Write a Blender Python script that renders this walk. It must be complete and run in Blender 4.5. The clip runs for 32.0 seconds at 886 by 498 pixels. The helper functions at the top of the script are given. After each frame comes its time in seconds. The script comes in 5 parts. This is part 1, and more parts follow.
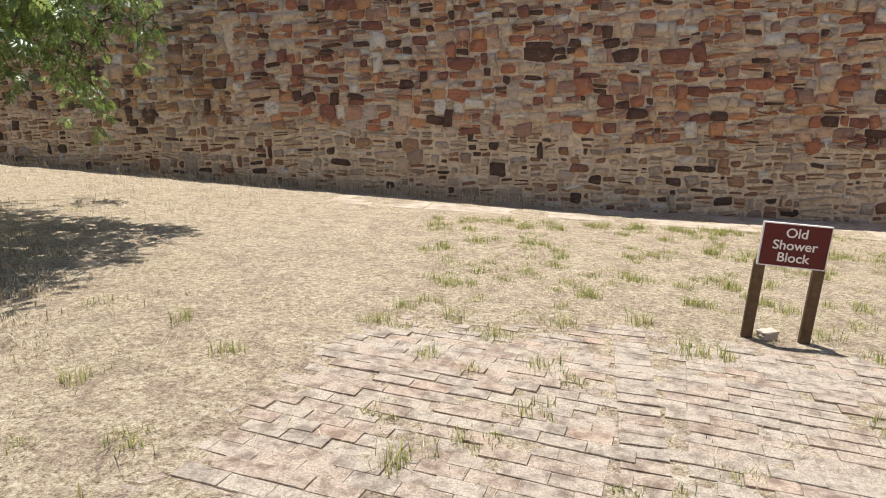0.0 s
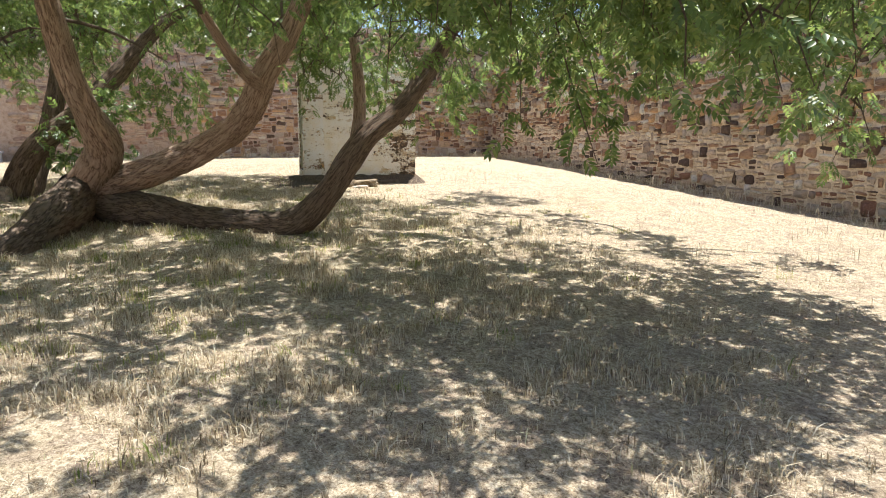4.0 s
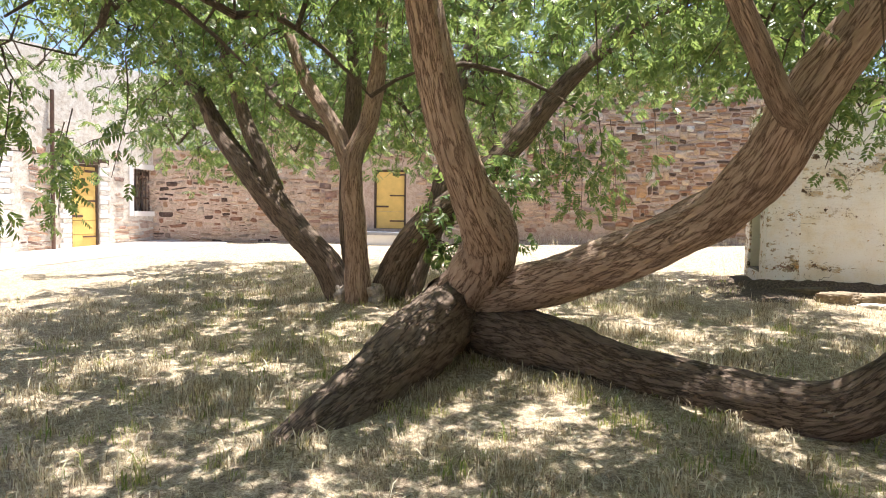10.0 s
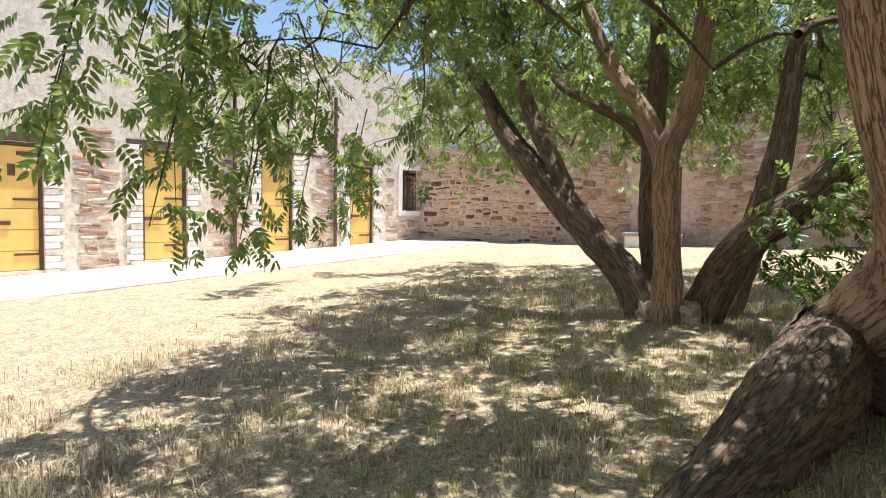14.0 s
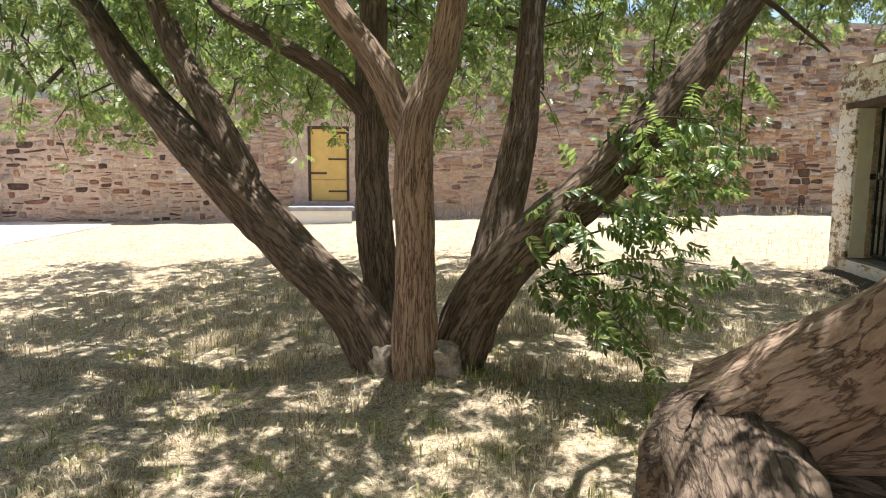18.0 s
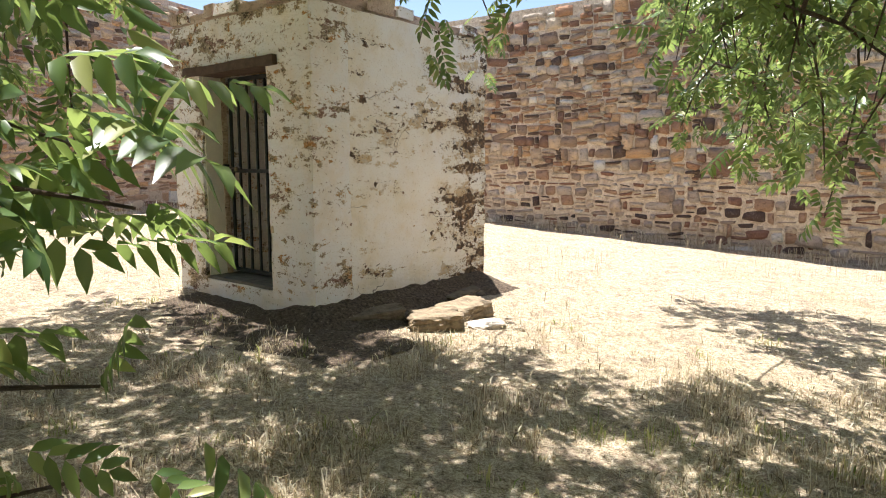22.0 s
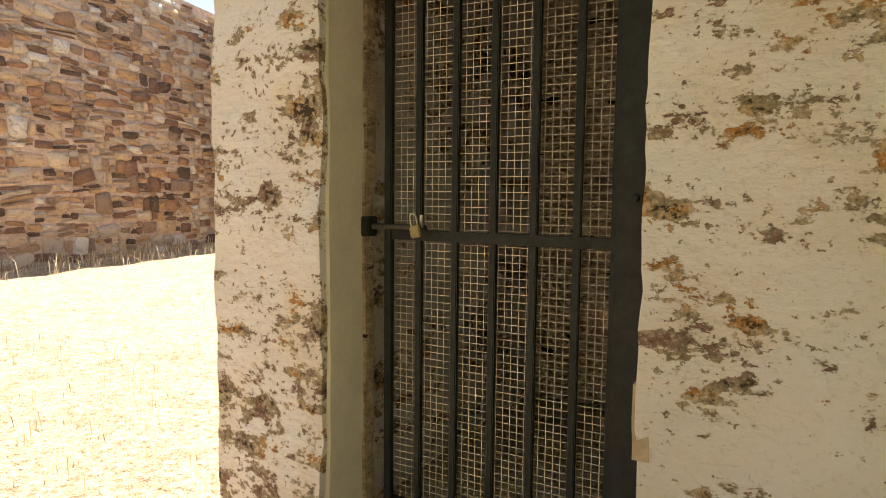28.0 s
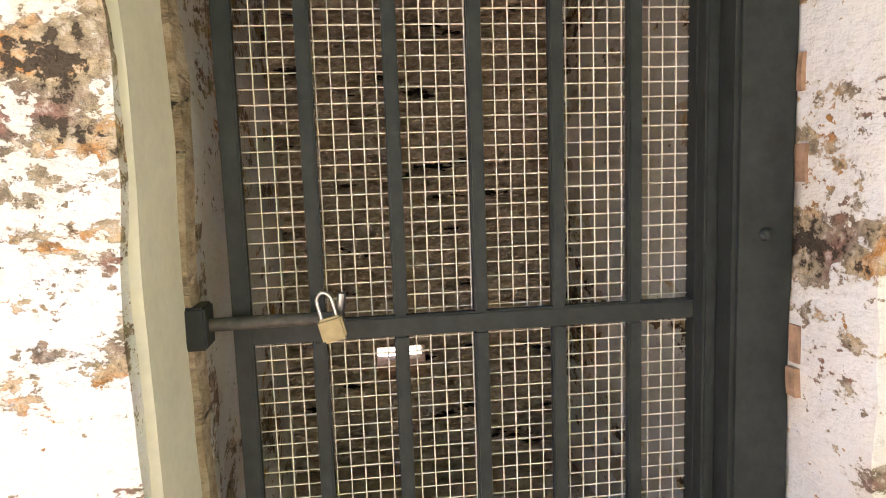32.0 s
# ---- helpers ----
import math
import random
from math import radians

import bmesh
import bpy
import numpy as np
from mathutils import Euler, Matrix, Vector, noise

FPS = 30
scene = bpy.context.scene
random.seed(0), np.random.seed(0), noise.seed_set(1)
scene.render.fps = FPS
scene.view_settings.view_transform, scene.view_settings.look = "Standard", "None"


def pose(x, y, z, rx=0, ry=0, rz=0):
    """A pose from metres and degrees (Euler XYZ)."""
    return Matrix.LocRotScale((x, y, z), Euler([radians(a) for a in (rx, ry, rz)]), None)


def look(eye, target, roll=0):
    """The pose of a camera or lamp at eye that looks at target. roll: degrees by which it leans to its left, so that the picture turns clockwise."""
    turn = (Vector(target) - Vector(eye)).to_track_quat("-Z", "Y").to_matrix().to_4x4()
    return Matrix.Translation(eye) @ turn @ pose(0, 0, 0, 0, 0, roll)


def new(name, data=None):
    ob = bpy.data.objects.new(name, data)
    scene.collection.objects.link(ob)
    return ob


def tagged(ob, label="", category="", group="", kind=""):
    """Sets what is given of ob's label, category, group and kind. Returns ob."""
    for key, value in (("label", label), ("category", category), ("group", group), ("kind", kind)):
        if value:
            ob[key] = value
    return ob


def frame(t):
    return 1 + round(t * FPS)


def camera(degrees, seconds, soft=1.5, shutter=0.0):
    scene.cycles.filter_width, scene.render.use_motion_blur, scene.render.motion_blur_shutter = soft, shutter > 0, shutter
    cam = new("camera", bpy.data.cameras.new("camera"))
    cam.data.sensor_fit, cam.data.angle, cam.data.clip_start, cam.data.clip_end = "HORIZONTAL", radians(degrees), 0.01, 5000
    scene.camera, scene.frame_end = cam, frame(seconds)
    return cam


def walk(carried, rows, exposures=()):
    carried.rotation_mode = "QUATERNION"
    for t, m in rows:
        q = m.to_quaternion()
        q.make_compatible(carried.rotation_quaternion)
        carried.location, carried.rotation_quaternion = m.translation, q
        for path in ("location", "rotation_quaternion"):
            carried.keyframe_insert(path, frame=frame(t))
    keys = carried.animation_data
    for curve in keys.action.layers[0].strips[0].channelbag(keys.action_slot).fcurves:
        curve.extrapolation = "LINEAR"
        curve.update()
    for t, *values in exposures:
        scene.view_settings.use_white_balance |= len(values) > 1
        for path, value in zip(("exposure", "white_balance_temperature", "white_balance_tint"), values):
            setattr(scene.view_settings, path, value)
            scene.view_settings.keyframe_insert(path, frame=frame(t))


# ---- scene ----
cam = camera(68.4, 32.0, 1.0)
PATH = [
    (0, (0.178, 0.515, 1.496), (0.107, 2.477, 1.116), -0.3),
    (0.5, (-0.133, 0.812, 1.497), (-0.570, 2.728, 1.125), -0.4),
    (1, (-0.427, 1.112, 1.500), (-1.080, 2.966, 1.132), -0.5),
    (1.5, (-0.696, 1.417, 1.536), (-1.449, 3.234, 1.171), -0.2),
    (2, (-0.961, 1.723, 1.587), (-1.903, 3.448, 1.213), 0.0),
    (2.5, (-1.227, 2.035, 1.617), (-2.324, 3.665, 1.241), -0.3),
    (3, (-1.460, 2.348, 1.679), (-2.789, 3.795, 1.309), -0.2),
    (3.5, (-1.759, 2.522, 1.693), (-3.288, 3.759, 1.325), 0.1),
    (5.5, (-2.676, 3.197, 1.531), (-4.333, 4.281, 1.254), 0.9),
    (6, (-3.147, 3.405, 1.572), (-4.815, 4.475, 1.303), 1.1),
    (6.5, (-3.491, 3.534, 1.616), (-5.202, 4.538, 1.367), 0.9),
    (7, (-3.830, 3.696, 1.616), (-5.590, 4.618, 1.384), 0.7),
    (7.5, (-4.270, 3.760, 1.651), (-6.133, 4.460, 1.449), 1.1),
    (8, (-4.699, 3.762, 1.688), (-6.628, 4.256, 1.508), 1.2),
    (8.5, (-5.139, 3.732, 1.701), (-7.114, 4.000, 1.535), 1.2),
    (9, (-5.512, 3.592, 1.711), (-7.503, 3.725, 1.581), 1.3),
    (10, (-6.219, 3.418, 1.749), (-8.214, 3.521, 1.653), 0.9),
    (10.5, (-6.430, 3.337, 1.772), (-8.425, 3.436, 1.682), 0.9),
    (11, (-6.572, 3.273, 1.797), (-8.565, 3.428, 1.721), 0.8),
    (11.5, (-6.700, 3.255, 1.824), (-8.696, 3.366, 1.762), 0.8),
    (12, (-6.760, 3.237, 1.837), (-8.759, 3.266, 1.794), 0.7),
    (12.5, (-6.722, 3.169, 1.809), (-8.714, 2.987, 1.786), 0.9),
    (13, (-6.783, 3.039, 1.796), (-8.745, 2.655, 1.758), 0.9),
    (13.5, (-7.003, 2.834, 1.785), (-8.921, 2.270, 1.719), 0.8),
    (15.5, (-7.784, 2.130, 1.988), (-9.686, 1.550, 1.770), 1.3),
    (16, (-8.155, 1.992, 2.043), (-10.113, 1.663, 1.809), 1.1),
    (16.5, (-8.468, 1.921, 2.069), (-10.454, 1.861, 1.834), 0.8),
    (17, (-8.920, 1.979, 2.118), (-10.900, 2.137, 1.883), 0.7),
    (17.5, (-9.330, 1.977, 2.134), (-11.289, 2.293, 1.888), 0.6),
    (18, (-9.762, 1.974, 2.136), (-11.693, 2.435, 1.893), 0.4),
    (18.5, (-10.307, 2.008, 2.114), (-12.170, 2.694, 1.872), 0.1),
    (19, (-10.812, 2.016, 2.096), (-12.588, 2.904, 1.856), 0.1),
    (19.5, (-11.245, 2.157, 2.098), (-12.837, 3.338, 1.834), 0.1),
    (20, (-11.620, 2.363, 2.138), (-12.994, 3.794, 1.877), 0.2),
    (20.5, (-11.934, 2.633, 2.135), (-13.132, 4.213, 1.868), 0.3),
    (21, (-12.191, 2.969, 2.129), (-13.135, 4.711, 1.856), 0.4),
    (22, (-12.562, 3.771, 2.126), (-13.187, 5.653, 1.866), 0.1),
    (22.5, (-12.693, 4.209, 2.124), (-13.237, 6.116, 1.858), -0.2),
    (23, (-12.813, 4.634, 2.123), (-13.403, 6.523, 1.838), -0.4),
    (24, (-13.126, 5.360, 2.129), (-13.916, 7.170, 1.814), -0.6),
    (24.5, (-13.359, 5.704, 2.125), (-14.459, 7.347, 1.822), -0.8),
    (25, (-13.597, 6.081, 2.112), (-14.909, 7.562, 1.816), -0.8),
    (25.5, (-13.954, 6.282, 2.127), (-15.391, 7.643, 1.836), -0.6),
    (27.5, (-15.671, 6.772, 2.130), (-16.531, 8.565, 1.917), 1.6),
    (28, (-16.023, 7.022, 2.193), (-16.336, 8.990, 2.027), 0.6),
    (28.5, (-16.340, 7.303, 2.233), (-16.205, 9.293, 2.079), -0.3),
    (29, (-16.585, 7.605, 2.253), (-16.099, 9.539, 2.098), -1.1),
    (29.5, (-16.786, 7.840, 2.280), (-16.020, 9.681, 2.132), -1.7),
    (30, (-16.981, 7.867, 2.290), (-16.100, 9.652, 2.103), -2.0),
    (30.5, (-17.062, 7.833, 2.325), (-16.180, 9.611, 2.074), -2.1),
    (31, (-17.066, 7.844, 2.342), (-16.180, 9.624, 2.123), -2.1),
    (31.5, (-16.952, 7.954, 2.313), (-16.075, 9.736, 2.077), -2.1),
    (32, (-16.752, 8.159, 2.316), (-15.860, 9.933, 2.075), -2.0),
]
walk(cam, [(t, look(e, g, r)) for t, e, g, r in PATH], [
    (0, 0.35, 6300, 12), (2, 0.62, 6200, 11), (3, 0.78, 6200, 11), (6, 1.42, 6100, 13), (8, 1.45, 6150, 14), (9, 1.48, 6200, 14), (11, 1.58, 6300, 14), (12, 1.55, 6250, 14), (13, 1.1, 6300, 12), (16, 1.12, 6400, 11), (18, 1.35, 6300, 11),
    (19, 1.55, 6300, 8), (20, 1.5, 6300, 8), (22, 1.3, 6250, 13), (23.5, 1.1, 7000, 16), (25.5, 1.4, 7300, 18), (28, 1.75, 7800, 18), (29, 2.58, 6000, 19), (30, 2.85, 5950, 20), (31, 2.8, 5950, 21), (32, 3.3, 5950, 22),
])

# ---- light ----
SUN_H = Vector((-0.6, 0.8)).normalized()
SUN_EL = radians(78)
world = bpy.data.worlds.new("sky")
scene.world = world
world.use_nodes = True
wn = world.node_tree
sky = wn.nodes.new("ShaderNodeTexSky")
sky.sky_type, sky.sun_disc = "NISHITA", False
sky.sun_elevation, sky.sun_rotation = SUN_EL, math.atan2(SUN_H.x, SUN_H.y) % (2 * math.pi)
wn.nodes["Background"].inputs[1].default_value = 0.085
wn.links.new(sky.outputs[0], wn.nodes["Background"].inputs[0])
sun = new("sun", bpy.data.lights.new("sun", "SUN"))
sun.data.energy, sun.data.angle, sun.data.color = 5.0, radians(0.53), (1.0, 0.95, 0.87)
sun.matrix_world = Vector((SUN_H.x * math.cos(SUN_EL), SUN_H.y * math.cos(SUN_EL), math.sin(SUN_EL))).to_track_quat("Z", "Y").to_matrix().to_4x4()
scene.view_settings.exposure = 0.0


# ---- materials ----
def mat(name, rough=0.9):
    m = bpy.data.materials.new(name)
    m.use_nodes = True
    t = m.node_tree
    b = t.nodes["Principled BSDF"]
    b.inputs["Roughness"].default_value = rough
    b.inputs["Specular IOR Level"].default_value = 0.25
    return m, t, b


def node(t, kind, **ins):
    n = t.nodes.new(kind)
    for k, v in ins.items():
        key = k.replace("_", " ")
        n.inputs[key].default_value = v
    return n


def ramp(t, fac, stops, constant=False):
    r = t.nodes.new("ShaderNodeValToRGB")
    while len(r.color_ramp.elements) < len(stops):
        r.color_ramp.elements.new(0.5)
    for e, (p, c) in zip(r.color_ramp.elements, stops):
        e.position, e.color = p, (*c, 1) if len(c) == 3 else c
    if constant:
        r.color_ramp.interpolation = "CONSTANT"
    t.links.new(fac, r.inputs[0])
    return r.outputs[0]


def grey(t, fac, lo, hi):
    return ramp(t, fac, [(lo, (0, 0, 0)), (hi, (1, 1, 1))])


def below(t, fac, lo, hi):
    return ramp(t, fac, [(lo, (1, 1, 1)), (hi, (0, 0, 0))])


def mix(t, fac, a, b, mode="MIX"):
    m = t.nodes.new("ShaderNodeMix")
    m.data_type, m.blend_type = "RGBA", mode
    for sock, v in ((m.inputs[0], fac), (m.inputs[6], a), (m.inputs[7], b)):
        if isinstance(v, (int, float)):
            sock.default_value = v
        elif isinstance(v, tuple):
            sock.default_value = (*v, 1)
        else:
            t.links.new(v, sock)
    return m.outputs[2]


def math_node(t, op, a, b=0.0):
    m = t.nodes.new("ShaderNodeMath")
    m.operation = op
    for sock, v in zip(m.inputs, (a, b)):
        if isinstance(v, (int, float)):
            sock.default_value = v
        else:
            t.links.new(v, sock)
    return m.outputs[0]


def place(t, scale=(1, 1, 1), uv=False):
    """World position (or the UV map) as a texture coordinate."""
    if uv:
        src = t.nodes.new("ShaderNodeTexCoord").outputs["UV"]
    else:
        src = t.nodes.new("ShaderNodeNewGeometry").outputs["Position"]
    mp = t.nodes.new("ShaderNodeMapping")
    mp.inputs["Scale"].default_value = scale
    t.links.new(src, mp.inputs[0])
    return mp.outputs[0]


def noise_tex(t, co, scale, detail=4.0, rough=0.6, dist=0.0):
    n = node(t, "ShaderNodeTexNoise", Scale=scale, Detail=detail, Roughness=rough, Distortion=dist)
    t.links.new(co, n.inputs["Vector"])
    return n.outputs["Fac"]


def bump(t, b, height, strength, dist=0.02):
    n = node(t, "ShaderNodeBump", Strength=strength, Distance=dist)
    t.links.new(height, n.inputs["Height"])
    t.links.new(n.outputs[0], b.inputs["Normal"])


def paint(t, b, col):
    t.links.new(col, b.inputs["Base Color"])


def plain(name, colour, rough=0.8, vary=0.25, scale=6.0, metal=0.0, bumpy=0.15, fine=60.0):
    m, t, b = mat(name, rough)
    co = place(t)
    big = noise_tex(t, co, scale, 5)
    small = noise_tex(t, co, fine, 3)
    f = math_node(t, "ADD", math_node(t, "MULTIPLY", big, 0.7), math_node(t, "MULTIPLY", small, 0.3))
    dark = tuple(c * (1 - vary) for c in colour)
    light = tuple(min(1, c * (1 + vary)) for c in colour)
    paint(t, b, ramp(t, f, [(0.3, dark), (0.7, light)]))
    b.inputs["Metallic"].default_value = metal
    bump(t, b, f, bumpy, 0.01)
    return m


STONE_RED = [(0.0, (0.14, 0.08, 0.06)), (0.08, (0.32, 0.14, 0.10)), (0.19, (0.52, 0.22, 0.13)), (0.32, (0.44, 0.27, 0.20)), (0.43, (0.74, 0.53, 0.37)), (0.57, (0.66, 0.54, 0.44)), (0.69, (0.70, 0.37, 0.19)), (0.78, (0.80, 0.64, 0.46)), (0.87, (0.58, 0.34, 0.24)), (0.93, (0.86, 0.80, 0.70))]
STONE_OCHRE = [(0.0, (0.15, 0.10, 0.07)), (0.09, (0.30, 0.17, 0.11)), (0.20, (0.46, 0.26, 0.15)), (0.32, (0.40, 0.28, 0.19)), (0.44, (0.70, 0.52, 0.34)), (0.58, (0.60, 0.51, 0.40)), (0.70, (0.64, 0.40, 0.21)), (0.80, (0.78, 0.64, 0.46)), (0.89, (0.50, 0.34, 0.22)), (0.95, (0.82, 0.77, 0.66))]
STONE_FOOT = [(0.0, (0.12, 0.08, 0.065)), (0.10, (0.34, 0.18, 0.12)), (0.22, (0.48, 0.30, 0.19)), (0.35, (0.42, 0.32, 0.24)), (0.48, (0.60, 0.50, 0.40)), (0.62, (0.68, 0.54, 0.40)), (0.76, (0.54, 0.44, 0.35)), (0.92, (0.84, 0.78, 0.68))]
STONE_PALE = [(0.0, (0.18, 0.11, 0.09)), (0.07, (0.34, 0.18, 0.12)), (0.18, (0.50, 0.30, 0.20)), (0.30, (0.60, 0.40, 0.27)), (0.42, (0.48, 0.36, 0.29)), (0.54, (0.66, 0.48, 0.34)), (0.66, (0.58, 0.48, 0.39)), (0.78, (0.70, 0.56, 0.43)), (0.9, (0.76, 0.67, 0.55))]


def stone_mat(name, stops, by_object, wash=0.0):
    """Split rubble stone: one colour a stone, laminations, dark pits, pale scuffs; wash: how far old limewash clings to it."""
    m, t, b = mat(name, 0.85)
    if by_object:
        rnd = t.nodes.new("ShaderNodeObjectInfo").outputs["Random"]
    else:
        rnd = t.nodes.new("ShaderNodeNewGeometry").outputs["Random Per Island"]
    base = ramp(t, rnd, stops, True)
    co = place(t)
    lam = noise_tex(t, place(t, (1, 1, 2.0)), 9, 7, 0.68, 0.4)
    grain = noise_tex(t, co, 42, 5, 0.72)
    fine = noise_tex(t, co, 130, 3, 0.6)
    col = mix(t, below(t, lam, 0.36, 0.46), base, mix(t, 0.5, base, (0.08, 0.05, 0.04)))
    col = mix(t, math_node(t, "MULTIPLY", grey(t, lam, 0.56, 0.66), 0.35), col, mix(t, 0.6, base, (0.80, 0.68, 0.53)))
    col = mix(t, math_node(t, "MULTIPLY", grey(t, grain, 0.58, 0.66), 0.75), col, mix(t, 0.5, base, (0.05, 0.035, 0.03)))
    col = mix(t, math_node(t, "MULTIPLY", below(t, grain, 0.36, 0.44), 0.3), col, mix(t, 0.5, base, (0.85, 0.76, 0.62)))
    col = mix(t, 0.35, col, ramp(t, fine, [(0.3, (0.4, 0.4, 0.4)), (0.65, (1, 1, 1))]), "MULTIPLY")
    if wash:
        cling = math_node(t, "MULTIPLY", grey(t, math_node(t, "ADD", math_node(t, "MULTIPLY", noise_tex(t, co, 1.6, 5, 0.6), 0.6), math_node(t, "MULTIPLY", lam, 0.4)), 0.40, 0.58), wash)
        col = mix(t, cling, col, (0.68, 0.52, 0.42))
    paint(t, b, col)
    bump(t, b, math_node(t, "ADD", lam, math_node(t, "MULTIPLY", grain, 0.6)), 1.0, 0.04)
    return m


def mortar_mat(name, colour, dark):
    """Lime mortar, crumbled out to dark crevices in places."""
    m, t, b = mat(name, 0.95)
    co = place(t)
    f = noise_tex(t, co, 9, 7, 0.68)
    g = noise_tex(t, co, 60, 5, 0.7)
    col = mix(t, grey(t, f, 0.42, 0.66), colour, dark)
    col = mix(t, grey(t, g, 0.60, 0.66), col, tuple(c * 0.3 for c in dark))
    col = mix(t, 0.4, col, ramp(t, g, [(0.3, (1, 1, 1)), (0.6, (0.4, 0.4, 0.4))]), "MULTIPLY")
    paint(t, b, col)
    bump(t, b, math_node(t, "ADD", f, math_node(t, "MULTIPLY", g, 0.4)), 0.8, 0.03)
    return m


M_STONE_A = stone_mat("red_rubble_stone", STONE_RED, False)
M_STONE_A_PIECE = stone_mat("red_rubble_stone_piece", STONE_RED, True)
M_STONE_C = stone_mat("ochre_rubble_stone", STONE_OCHRE, False)
M_STONE_C_PIECE = stone_mat("ochre_rubble_stone_piece", STONE_OCHRE, True)
M_STONE_F = stone_mat("grey_tan_rubble_stone", STONE_FOOT, False)
M_STONE_F_PIECE = stone_mat("grey_tan_rubble_stone_piece", STONE_FOOT, True)
M_STONE_B = stone_mat("tan_stone", STONE_PALE, False, 0.5)
M_STONE_B_PIECE = stone_mat("tan_stone_piece", STONE_PALE, True, 0.5)
M_MORTAR_A = mortar_mat("tan_mortar", (0.90, 0.78, 0.60), (0.58, 0.43, 0.29))
M_MORTAR_B = mortar_mat("pink_mortar", (0.70, 0.56, 0.45), (0.52, 0.37, 0.28))
M_LIME = mortar_mat("worn_whitewash", (0.82, 0.78, 0.70), (0.60, 0.52, 0.42))


def ground_mat():
    """Trodden earth under matted bleached straw."""
    m, t, b = mat("dry_ground", 0.95)
    co = place(t)
    patch = noise_tex(t, co, 0.55, 5, 0.6)
    mid = noise_tex(t, co, 4.5, 6, 0.7)
    mat_ = noise_tex(t, co, 24, 6, 0.75, 0.4)
    fine = noise_tex(t, co, 85, 4, 0.7)
    f = math_node(t, "ADD", math_node(t, "MULTIPLY", mat_, 0.55), math_node(t, "MULTIPLY", fine, 0.45))
    straw = ramp(t, f, [(0.37, (0.10, 0.072, 0.042)), (0.44, (0.34, 0.26, 0.165)), (0.51, (0.56, 0.46, 0.315)), (0.59, (0.80, 0.71, 0.53))])
    earth = ramp(t, f, [(0.38, (0.12, 0.085, 0.06)), (0.50, (0.40, 0.31, 0.22)), (0.62, (0.68, 0.57, 0.43))])
    col = mix(t, grey(t, mid, 0.46, 0.60), straw, earth)
    col = mix(t, math_node(t, "MULTIPLY", grey(t, patch, 0.56, 0.72), 0.35), col, (0.36, 0.31, 0.17))
    paint(t, b, col)
    bump(t, b, math_node(t, "ADD", math_node(t, "MULTIPLY", f, 1.2), mid), 0.9, 0.05)
    return m


M_GROUND = ground_mat()


def bark_mat(name, stops):
    m, t, b = mat(name, 0.95)
    ridge = noise_tex(t, place(t, (52, 9.0, 1), True), 1.0, 8, 0.72, 0.3)
    furrow = noise_tex(t, place(t, (24, 3.0, 1), True), 1.0, 8, 0.66, 0.3)
    gap = math_node(t, "ABSOLUTE", math_node(t, "SUBTRACT", furrow, 0.5))
    plate = grey(t, gap, 0.0, 0.045)
    h = math_node(t, "ADD", math_node(t, "MULTIPLY", ridge, 0.8), math_node(t, "MULTIPLY", plate, 0.30))
    col = ramp(t, h, stops)
    tone = noise_tex(t, place(t), 1.7, 5, 0.65)
    col = mix(t, grey(t, tone, 0.5, 0.68), col, mix(t, 0.3, col, (0.16, 0.125, 0.10)))
    lichen = noise_tex(t, place(t), 6, 5, 0.7)
    col = mix(t, grey(t, lichen, 0.68, 0.73), col, (0.42, 0.40, 0.33))
    paint(t, b, col)
    bump(t, b, h, 1.0, 0.025)
    return m


M_BARK = bark_mat("furrowed_dark_bark", [(0.30, (0.040, 0.029, 0.022)), (0.48, (0.115, 0.083, 0.061)), (0.66, (0.19, 0.139, 0.103)), (0.85, (0.29, 0.22, 0.165))])
M_BARK_PALE = bark_mat("pale_red_brown_bark", [(0.30, (0.080, 0.050, 0.034)), (0.46, (0.25, 0.165, 0.117)), (0.62, (0.40, 0.28, 0.205)), (0.85, (0.54, 0.41, 0.31))])


def leaf_mat():
    m, t, b = mat("green_leaf", 0.36)
    b.inputs["Specular IOR Level"].default_value = 0.5
    r = t.nodes.new("ShaderNodeNewGeometry").outputs["Random Per Island"]
    each = t.nodes.new("ShaderNodeObjectInfo").outputs["Random"]
    r = math_node(t, "FRACT", math_node(t, "ADD", r, each))
    col = ramp(t, r, [(0.0, (0.033, 0.075, 0.026)), (0.45, (0.076, 0.142, 0.048)), (0.80, (0.155, 0.235, 0.075)), (1.0, (0.36, 0.37, 0.14))])
    paint(t, b, col)
    tr = t.nodes.new("ShaderNodeBsdfTranslucent")
    t.links.new(mix(t, 0.6, col, (0.44, 0.57, 0.14)), tr.inputs["Color"])
    ms = node(t, "ShaderNodeMixShader", Fac=0.42)
    t.links.new(b.outputs[0], ms.inputs[1])
    t.links.new(tr.outputs[0], ms.inputs[2])
    t.links.new(ms.outputs[0], t.nodes["Material Output"].inputs["Surface"])
    return m


M_LEAF = leaf_mat()


def grass_mat(name, stops):
    m, t, b = mat(name, 0.8)
    r = t.nodes.new("ShaderNodeNewGeometry").outputs["Random Per Island"]
    col = ramp(t, r, stops)
    paint(t, b, col)
    tr = t.nodes.new("ShaderNodeBsdfTranslucent")
    t.links.new(col, tr.inputs["Color"])
    ms = node(t, "ShaderNodeMixShader", Fac=0.42)
    t.links.new(b.outputs[0], ms.inputs[1])
    t.links.new(tr.outputs[0], ms.inputs[2])
    t.links.new(ms.outputs[0], t.nodes["Material Output"].inputs["Surface"])
    return m


